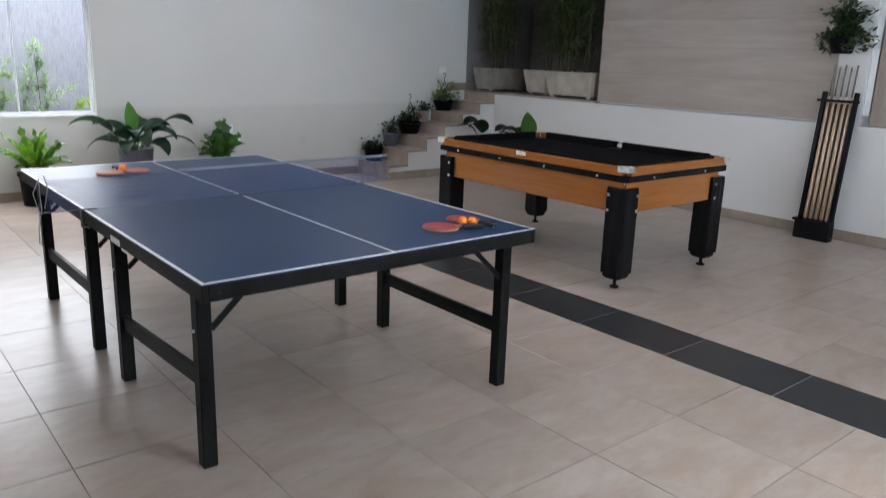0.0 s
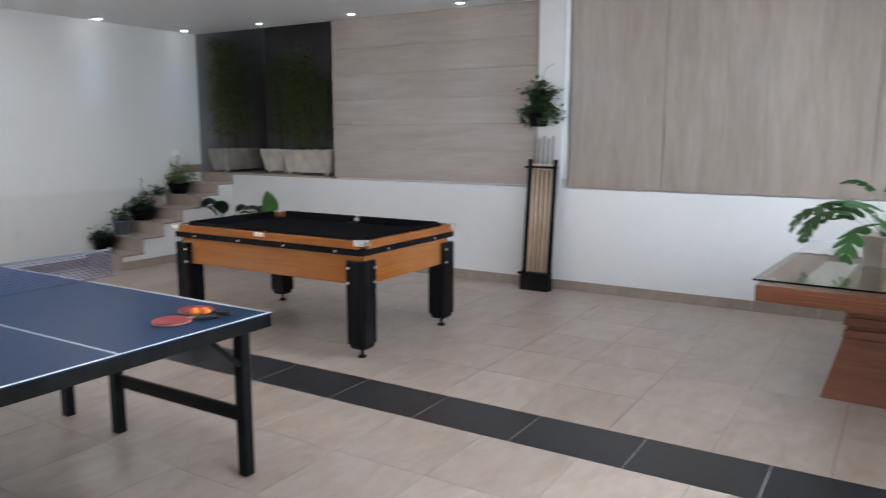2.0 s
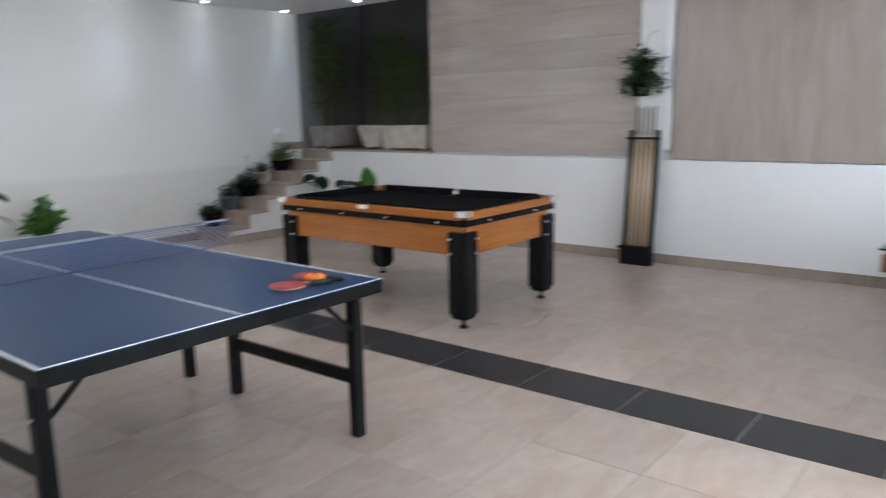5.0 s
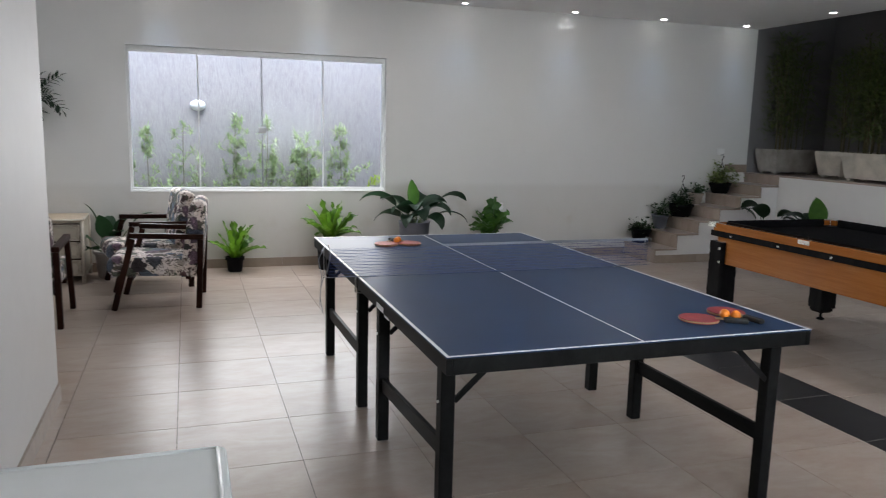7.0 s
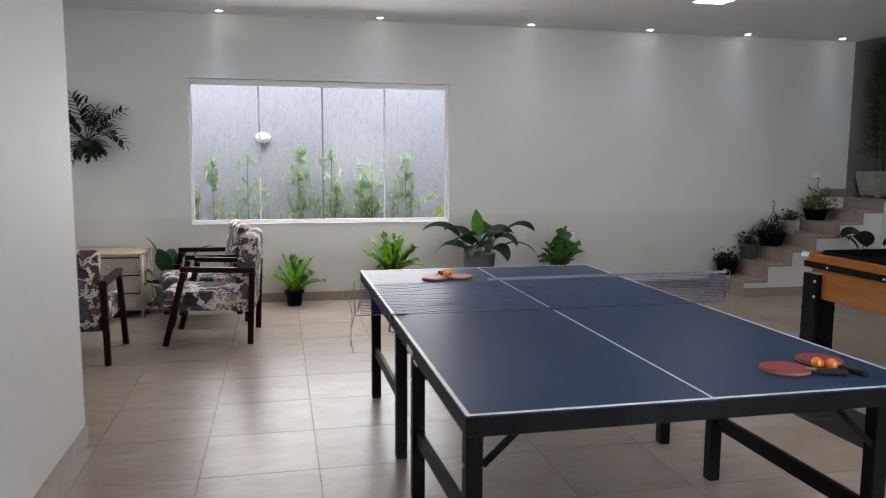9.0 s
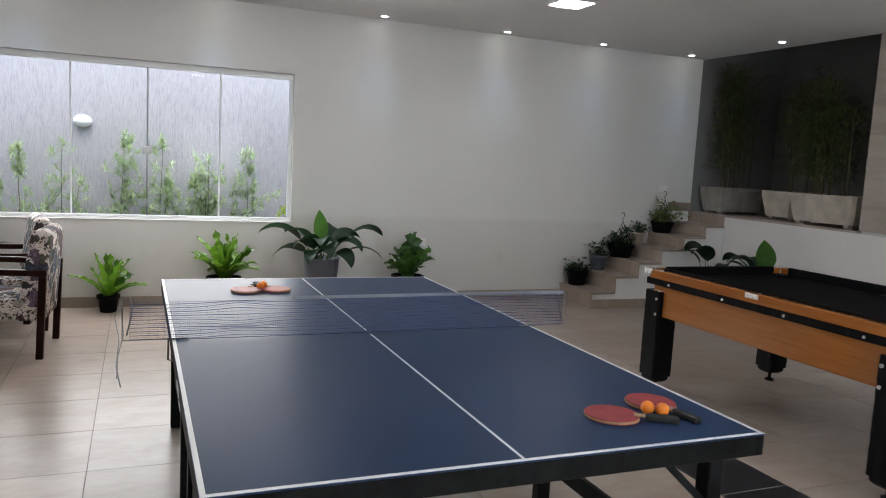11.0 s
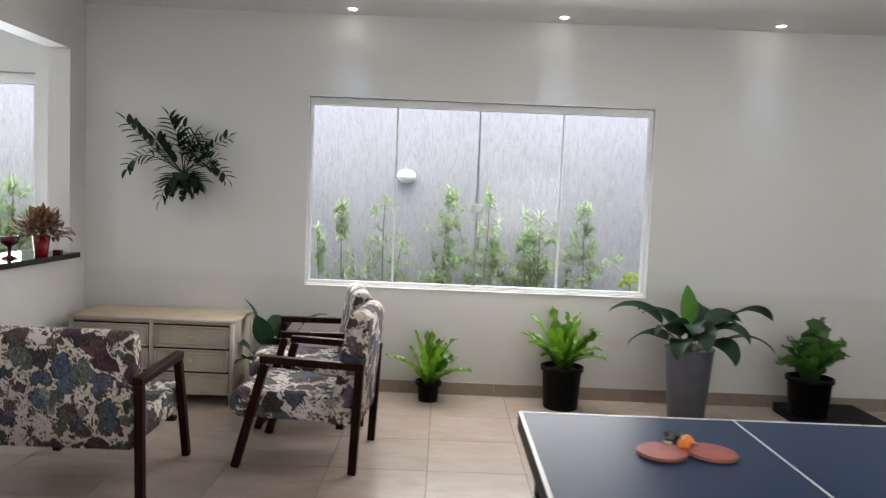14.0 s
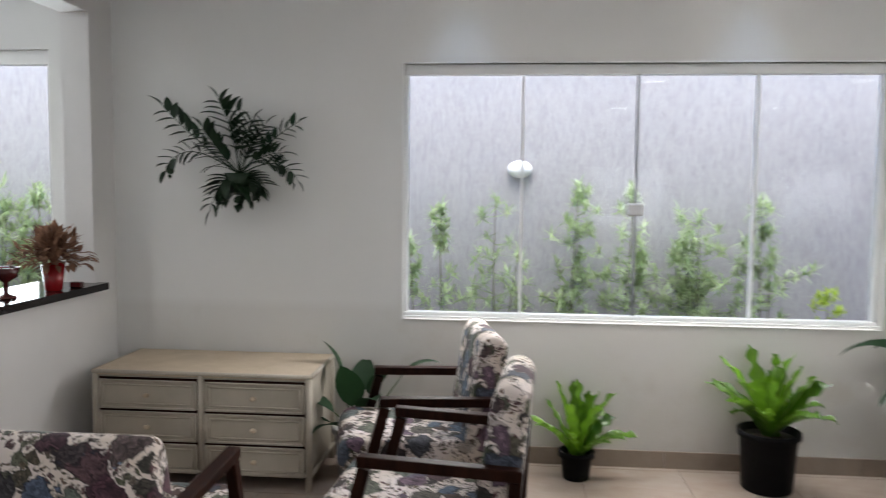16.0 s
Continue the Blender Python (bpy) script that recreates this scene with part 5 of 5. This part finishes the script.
# ---- dresser ----
def dresser():
    x0, x1, y0, y1, h = -1.45, -0.30, 8.36, 8.895, 0.60
    d = thing("dresser", ((x0 + x1) / 2, (y0 + y1) / 2, 0), "white-washed cane dresser with six drawers", "dresser")
    w, e = (x1 - x0) / 2, (y1 - y0) / 2
    part("body", boxes((-w + 0.02, w - 0.02, -e + 0.022, e, 0.075, h - 0.03), bevel=0.003), M_DRAWER, d)
    # sheet in dark chair wood stands in for the shade between the drawers
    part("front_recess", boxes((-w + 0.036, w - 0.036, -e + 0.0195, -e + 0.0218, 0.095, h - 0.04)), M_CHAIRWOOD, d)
    part("top", boxes((-w + 0.004, w - 0.004, -e + 0.004, e, h - 0.029, h - 0.004), bevel=0.008, seg=2), M_CANETOP, d, "straw-coloured woven top")
    ed = bmesh.new()
    for z in (h - 0.012, 0.085):
        tube(ed, [(-w + 0.008, -e + 0.01, z), (w - 0.008, -e + 0.01, z)], 0.011, 8)
        tube(ed, [(w - 0.008, -e + 0.01, z), (w - 0.008, e - 0.01, z)], 0.011, 8)
        tube(ed, [(-w + 0.008, -e + 0.01, z), (-w + 0.008, e - 0.01, z)], 0.011, 8)
    part("edging", ed, M_CANEWORK, d)
    for x in (-w + 0.02, 0.0, w - 0.02):
        for y in ((-e + 0.014, e - 0.02) if x else (-e + 0.014,)):
            bm = bmesh.new()
            tube(bm, [(x, y, 0 if x else 0.09), (x, y, h - 0.02)], 0.017, 10)
            part("post", bm, M_CANEWORK, d)
    for c in (-1, 1):
        a, b = (-w + 0.045, -0.025) if c < 0 else (0.025, w - 0.045)
        for k in range(3):
            z1 = h - 0.055 - 0.163 * k
            z0 = z1 - 0.140
            dr = part("drawer", boxes((a, b, -e + 0.008, -e + 0.019, z0, z1), bevel=0.003), M_DRAWER, d)
            fr = bmesh.new()
            yy = -e + 0.006
            for p, q in (((a, z0), (b, z0)), ((a, z1), (b, z1)), ((a, z0), (a, z1)), ((b, z0), (b, z1))):
                tube(fr, [(p[0], yy, p[1]), (q[0], yy, q[1])], 0.007, 6)
            for p, q in (((a + 0.02, z0 + 0.022), (b - 0.02, z0 + 0.022)), ((a + 0.02, z1 - 0.022), (b - 0.02, z1 - 0.022)), ((a + 0.02, z0 + 0.022), (a + 0.02, z1 - 0.022)), ((b - 0.02, z0 + 0.022), (b - 0.02, z1 - 0.022))):
                tube(fr, [(p[0], yy, p[1]), (q[0], yy, q[1])], 0.005, 6)
            part("moulding", fr, M_CANEWORK, dr)
            kn = bmesh.new()
            ball(kn, ((a + b) / 2, -e - 0.012, (z0 + z1) / 2), 0.016, 12, 8, 0.75)
            tube(kn, [((a + b) / 2, -e + 0.008, (z0 + z1) / 2), ((a + b) / 2, -e - 0.01, (z0 + z1) / 2)], 0.007, 8)
            part("knob", kn, M_CANETOP, dr, "round knob")


dresser()


# ---- armchairs ----
def soft_block(bm, outline, y0, y1, round_=0.03):
    """A cushion: an outline in x, z carried from y0 to y1, with rounded edges."""
    lo = [bm.verts.new((x, y0, z)) for x, z in outline]
    hi = [bm.verts.new((x, y1, z)) for x, z in outline]
    bm.faces.new(lo)
    bm.faces.new(hi[::-1])
    n = len(lo)
    for k in range(n):
        bm.faces.new((lo[k], hi[k], hi[(k + 1) % n], lo[(k + 1) % n]))
    es = [e for e in bm.edges if (e.verts[0] in lo and e.verts[1] in lo) or (e.verts[0] in hi and e.verts[1] in hi)]
    bmesh.ops.bevel(bm, geom=es, offset=round_, segments=3, affect="EDGES", profile=0.5)
    for f in bm.faces:
        f.smooth = True
    return bm


def armchair(at, turn, top=0.81, wide=0.265, arms=0.295):
    """Faces -x."""
    c = thing("armchair", at, "armchair with blue-violet floral cloth and dark wooden arms", "armchair", "lounge armchairs", turn)
    arc = [(-0.325 + 0.075 * math.cos(radians(a)), 0.345 + 0.085 * math.sin(radians(a))) for a in range(250, 89, -20)]
    seat = [(0.26, 0.26)] + arc + [(0.24, 0.395)]
    part("seat", soft_block(bmesh.new(), seat, -wide, wide, 0.025), M_FLORAL, c)
    tops = [(0.302 + 0.065 * math.cos(radians(a)), top + 0.065 * math.sin(radians(a))) for a in range(170, -1, -20)]
    back = [(0.315, 0.25), (0.165, 0.25), (0.175, 0.40)] + tops
    part("backrest", soft_block(bmesh.new(), back, -wide - 0.003, wide + 0.003, 0.028), M_FLORAL, c)
    for s in (-1, 1):
        y = s * arms
        bm = bmesh.new()
        bar(bm, (-0.345, y, 0.0), (-0.19, y, 0.575), 0.045, 0.04, 0.004, (0, 1, 0))
        part("front_leg", bm, M_CHAIRWOOD, c)
        bm = bmesh.new()
        bar(bm, (0.30, y, 0.0), (0.325, y, 0.565), 0.045, 0.04, 0.004, (0, 1, 0))
        part("back_leg", bm, M_CHAIRWOOD, c)
        bm = bmesh.new()
        bar(bm, (-0.215, y, 0.602), (0.35, y, 0.586), 0.05, 0.04, 0.005, (0, 0, 1))
        part("arm", bm, M_CHAIRWOOD, c)
    for x in (-0.22, 0.22):
        part("stretcher", boxes((x - 0.02, x + 0.02, -arms + 0.02, arms - 0.02, 0.235, 0.2595)), M_CHAIRWOOD, c)


armchair((0.394, 7.504, 0), -4.5)
armchair((-0.65, 7.045, 0), -90, 0.758, 0.335, 0.362)
armchair((0.26, 8.27, 0), 12)


# ---- wall fern ----
def wall_fern():
    t = thing("wall_fern", (-0.82, 8.90, 1.55), "dark green staghorn-like fern hung on the wall", "plant")
    bm = bmesh.new()
    lathe(bm, [(0.03, -0.06), (0.075, 0.0), (0.085, 0.06), (0.07, 0.06)], 16, (0, -0.085, 0))
    part("pot", bm, M_LEAF_DEEP, t)
    random.seed(91)

    def aim(d):
        d = d.normalized()
        return math.degrees(math.atan2(d.y, d.x)), math.degrees(math.asin(d.z))

    fronds = (((-0.26, 0.20), (-0.44, 0.38), 1.15), ((-0.30, 0.24), (-0.41, 0.02), 1.0), ((-0.02, 0.26), (-0.12, 0.42), 1.3), ((-0.12, 0.16), (-0.20, 0.26), 1.0),
              ((0.0, 0.16), (0.02, 0.34), 1.0), ((0.03, 0.18), (0.10, 0.30), 1.1), ((0.10, 0.18), (0.16, 0.27), 1.0), ((0.17, 0.20), (0.33, 0.29), 0.9), ((0.26, 0.14), (0.34, -0.03), 1.0),
              ((0.14, 0.12), (0.26, 0.12), 1.0), ((-0.08, 0.10), (-0.14, 0.18), 0.9), ((0.05, 0.10), (0.06, 0.22), 1.1), ((-0.08, 0.02), (-0.16, -0.20), 1.0),
              ((-0.06, 0.0), (-0.09, -0.09), 1.3), ((0.0, -0.02), (0.0, -0.11), 1.4), ((0.05, 0.0), (0.07, -0.10), 1.3), ((0.07, 0.02), (0.13, -0.06), 1.2))
    for mid, end, big in fronds:
        front = -0.09 - random.uniform(0.01, 0.10)
        a, m, z = Vector((0, -0.09, 0.05)), Vector((mid[0], front, mid[1] + 0.05)), Vector((end[0], front * 0.8, end[1] + 0.05))
        pts = [a * (1 - u) ** 2 + m * 2 * u * (1 - u) + z * u * u for u in [i / 10 for i in range(11)]]
        bm = bmesh.new()
        tube(bm, pts, [0.004 - 0.00025 * i for i in range(11)], 5)
        for i in range(4, 11):
            d = (pts[min(i + 1, 10)] - pts[i - 1]).normalized()
            n = d.cross(Vector((0, 1, 0))).normalized()
            size = 0.105 * big * (1.15 - 0.09 * abs(i - 7)) * random.uniform(0.75, 1.15)
            for q in ((n, -n) if i < 10 else (d,)):
                az, rise = aim(d * 0.7 + q * (0.75 if i < 10 else 1) + Vector((0, random.uniform(-0.45, 0.1), 0)))
                leaf_bm(bm, pts[i], az, rise, size * 0.85, 0.043 * big, random.uniform(10, 45), "ovate", 0.3, seg=5)
        for v in bm.verts:
            v.co.y = min(v.co.y, -0.004)
        part("frond", bm, M_LEAF_DEEP if big > 0.95 else M_LEAF_DARK, t)
    for k in range(9):
        az, ln = random.uniform(150, 390), random.uniform(0.2, 0.42)
        bm = bmesh.new()
        p = [Vector((0, -0.09, 0.05))]
        e = radians(random.uniform(20, 80))
        for i in range(6):
            p.append(p[-1] + Vector((math.cos(e) * (1 if k % 2 else -1), random.uniform(-0.25, 0.1), math.sin(e))) * ln / 6)
            e -= radians(random.uniform(5, 26))
        tube(bm, p, 0.002, 5)
        part("runner", bm, M_LEAF_DEEP, t)


wall_fern()


# ---- serving counter and what stands on it ----
structure("counter_1", boxes((-1.93, -1.595, OPEN[0] + 0.002, OPEN[1] - 0.002, 0.962, 1.0), (-1.595, -1.535, OPEN[0], 8.715, 0.962, 1.0)), M_GRANITE, "black polished granite serving counter", "counter")


def dried_flowers():
    t = thing("flower_vase", (-1.625, 8.35, 1.001), "red glass vase of dried straw-coloured flowers", "vase")
    bm = bmesh.new()
    lathe(bm, [(0.038, 0), (0.042, 0.006), (0.056, 0.135), (0.051, 0.135), (0.040, 0.02)], 24)
    part("vase", bm, M_REDPOT, t)
    random.seed(95)
    m = leaf_mat("dried_petals", (0.05, 0.012, 0.008), (0.32, 0.17, 0.10), 0.9)
    fo = bmesh.new()
    for k in range(460):
        az, el = random.uniform(0, 360), random.uniform(0, 88)
        r = random.uniform(0.05, 0.17)
        e = radians(el)
        q = Vector((r * math.cos(e) * math.cos(radians(az)), r * math.cos(e) * math.sin(radians(az)), 0.13 + r * math.sin(e)))
        leaf_bm(fo, q, az + random.uniform(-50, 50), el + random.uniform(-40, 40), random.uniform(0.045, 0.08), 0.026, 30, "ovate", 0.3, seg=3)
    for k in range(14):
        az = random.uniform(0, 360)
        leaf_bm(fo, (0, 0, 0.12), az, random.uniform(45, 85), random.uniform(0.16, 0.22), 0.012, 20, "strap", 0.3, 0.3, seg=8)
    tagged(part("bouquet", fo, m, t), kind="stuff")
    g = bmesh.new()
    lathe(g, [(0.045, 0), (0.045, 0.008), (0.012, 0.02), (0.011, 0.075), (0.05, 0.10), (0.062, 0.145), (0.055, 0.145), (0.04, 0.105)], 24)
    single("goblet", g, M_DARKRED, "dark red lacquered goblet on the counter", "goblet", "", (-1.67, 8.05, 1.001))


dried_flowers()
single("red_box", boxes((-0.03, 0.03, -0.02, 0.02, 0, 0.03), bevel=0.004), M_DARKRED, "small dark red box beside the vase", "box", "", (-1.575, 8.47, 1.001))


# ---- white table beside the wall ----
def white_table():
    t = thing("white_table", (0.300, 2.33, 0), "glossy white plastic table beside the wall", "table")
    gl = plain("glossy_white_plastic", (0.78, 0.80, 0.79), 0.08, vary=0.02)
    part("top", boxes((-0.365, 0.383, -0.39, 0.39, 0.685, 0.72), bevel=0.016, seg=3), gl, t)
    rim = bmesh.new()
    tube(rim, [(0.36, -0.35, 0.7205), (0.36, 0.367, 0.7205), (0.25, 0.367, 0.7205), (-0.34, 0.367, 0.7205)], 0.006, 8)
    part("rim", rim, gl, t)
    for sx in (-1, 1):
        for sy in (-1, 1):
            bm = bmesh.new()
            bar(bm, (sx * 0.33, sy * 0.35, 0), (sx * 0.31, sy * 0.33, 0.686), 0.045, 0.045, 0.008)
            part("leg", bm, gl, t)


white_table()


# ---- garden ----
def shrub(x, y, top, seed, mat, width=0.16, forks=2, low=0.62, rosettes=20, leaf=0.09, side=0.0):
    """Thin stems with star-shaped tufts of narrow leaves, thicker towards the foot."""
    t = thing("shrub", (x, y, -0.25), "slender narrow-leaved green shrub by the grey wall", "shrub", "garden shrubs")
    random.seed(seed)
    fo = bmesh.new()
    h = top + 0.25

    def star(c, size):
        for i in range(22):
            leaf_bm(fo, c + Vector((0, 0, random.uniform(-0.025, 0.02))), random.uniform(0, 360), random.uniform(-35, 75), size * random.uniform(0.7, 1.3), 0.0125, random.uniform(0, 45), "ovate", 0.2, seg=3)

    for b in range(forks):
        lean = random.uniform(-0.5, 0.5) * width * (0.35 if b == 0 else 1.4)
        hb = h if b == 0 else h * random.uniform(0.72, 0.88)
        pts = [Vector((lean * u + 0.015 * math.sin(5 * u + seed), random.uniform(-0.01, 0.01), hb * u)) for u in [i / 8 for i in range(9)]]
        st = bmesh.new()
        tube(st, pts, [0.009 - 0.0008 * i for i in range(9)], 6)
        part("stem", st, M_SHRUBSTEM, t)
        star(pts[8], leaf)
        star(pts[8] - Vector((0, 0, 0.05)), leaf)
        for k in range(rosettes // (b + 1)):
            u = low + (0.97 - low) * random.random() ** 1.25
            c = pts[min(8, int(u * 8))].lerp(pts[min(8, int(u * 8) + 1)], u * 8 % 1)
            a = random.uniform(0, 6.283)
            r = width * random.uniform(0.25, 1.0) * (1.25 - 0.75 * (u - low) / (1 - low))
            tip = c + Vector((r * math.cos(a), 0.7 * r * math.sin(a), random.uniform(0.01, 0.07)))
            tube(fo, [c, c.lerp(tip, 0.5) - Vector((0, 0, 0.01)), tip], 0.0025, 4, False)
            star(tip, leaf * random.uniform(0.75, 1.1))
    if side:
        base = Vector((0, -0.02, h * 0.66))
        for k in range(6):
            star(base + Vector((side * (k + 1) / 6, 0, 0.14 * (k + 1) / 6)), leaf * 0.8)
        tube(fo, [base, base + Vector((side, 0, 0.14))], 0.003, 4, False)
    tagged(part("foliage", fo, mat, t), kind="stuff")


for k, (x, top, w, forks, n, side) in enumerate(((0.0, 1.17, 0.09, 1, 12, 0), (0.195, 1.40, 0.10, 1, 15, 0), (0.60, 1.47, 0.16, 2, 14, 0), (1.11, 1.57, 0.15, 2, 24, 0), (1.47, 1.53, 0.17, 2, 24, 0), (1.95, 1.36, 0.21, 3, 32, 0), (2.38, 1.45, 0.13, 2, 18, 0.36))):
    shrub(x, 10.05 + 0.05 * (k % 2), top, 100 + k, M_LEAF_SHRUB, w * 1.35, forks, 0.50, int(n * 1.6), 0.085, side)
for k in range(6):
    shrub(-3.9 + 0.38 * k, 10.0, 1.5 + 0.1 * (k % 3), 130 + k, M_LEAF_SHRUB, 0.24, 3, 0.5, 36, 0.10)
shrub(2.80, 9.95, 0.86, 150, M_LEAF_LIME, 0.12, 2, 0.85, 7, 0.06)
bm = bmesh.new()
lathe(bm, [(0.03, 0), (0.085, 0.0), (0.09, 0.03), (0.06, 0.065), (0.02, 0.075)], 24)
bmesh.ops.scale(bm, vec=(1, 0.72, 1), verts=bm.verts)
wl = single("wall_lamp", bm, M_WHITE, "white dome lamp on the grey garden wall", "wall lamp")
wl.matrix_world = pose(0.745, 10.36, 1.69, 90, 0, 0)

# ---- tiles ----
M_LIGHTGROUT = plain("pale_grout", (0.38, 0.36, 0.34), 0.9)


def tile_mesh(w, d, h, material, name="tile"):
    return mesh_of(name, boxes((0, w, 0, d, 0, h)), material)


def lay(parent, name, me, x, y, z):
    ob = new(name, me)
    ob.parent = parent
    ob.location = (x, y, z)
    return ob


def lay_floor():
    """Square tiles either side of a dark strip, thin joints."""
    px, py, j = 0.5455, 0.528, 0.0035
    meshes = {}

    def piece(x0, x1, y0, y1, mat, name, j=j):
        w, d = round(x1 - x0 - j, 4), round(y1 - y0 - j, 4)
        if w < 0.02 or d < 0.02:
            return
        key = (w, d, mat.name)
        if key not in meshes:
            meshes[key] = tile_mesh(w, d, 0.006, mat, name)
        lay(floor, name, meshes[key], x0 + j / 2, y0 + j / 2, -0.006)

    ys = [4.12 + py * k for k in range(-8, 10)]
    rows = [(max(a, Y0), min(a + py, Y1)) for a in ys if a + py > Y0 and a < Y1]
    for side in (0, 1):
        cols = [3.80 - px * (k + 1) for k in range(10)] if side == 0 else [4.21 + px * k for k in range(6)]
        for x in cols:
            for a, b in rows:
                x0, x1 = max(x, X0), min(x + px, X1)
                if x0 < XS and b <= YS + 0.01:
                    x0 = max(x0, XS)
                if x1 - x0 > 0.02 and b - a > 0.02:
                    piece(x0, x1, a, b, M_TILE, "tile")
    part("strip_joint", boxes((3.80, 4.21, Y0, Y1, -0.0045, -0.0012)), M_LIGHTGROUT, floor, "pale joints of the dark strip")
    y = 2.39 - 0.595 * 4
    while y < Y1:
        a, b = max(y, Y0), min(y + 0.595, Y1)
        if b - a > 0.02:
            piece(3.80, 4.21, a, b, M_BLACKTILE, "dark_tile", 0.006)
        y += 0.595


def lay_skirting(name, a, b, out, h=0.095, thick=0.012, z=0.0):
    """Skirting pieces from a to b (x, y), standing out towards out."""
    a, b, out = Vector((*a, 0)), Vector((*b, 0)), Vector((*out, 0))
    run = b - a
    base = structure(name, boxes((-0.001, 0.001, -0.001, 0.001, z + 0.002, z + 0.004)), M_GROUT, "brown porcelain skirting along the wall", "baseboard")
    n = max(1, round(run.length / 0.535))
    step = run / n
    along, nor = step.normalized(), out.normalized()
    base.location = a
    bm = bmesh.new()
    L = step.length - 0.003
    p = [Vector((0, 0, 0)), along * L, along * L + nor * thick, nor * thick]
    prism(bm, [(q.x, q.y) for q in p], z, z + h)
    me = mesh_of("skirting_tile", bm, M_SKIRT)
    for k in range(n):
        lay(base, "skirting_tile", me, *(step * k))
    return base


lay_skirting("baseboard", (X0, Y1), (5.74, Y1), (0, -1))
lay_skirting("baseboard", (X1, Y0), (X1, 8.27), (-1, 0))
lay_skirting("baseboard", (1.6, Y0), (X1, Y0), (0, 1))
lay_skirting("baseboard", (XS, Y0), (XS, YS), (1, 0))
lay_skirting("baseboard", (X0, YS), (X0, Y1), (1, 0))
lay_skirting("baseboard", (5.76, 8.27), (X1, 8.27), (0, -1))
lay_skirting("baseboard", (7.16, Y1), (7.5, Y1), (0, -1), 0.1, 0.012, LEDGE)
lay_floor()
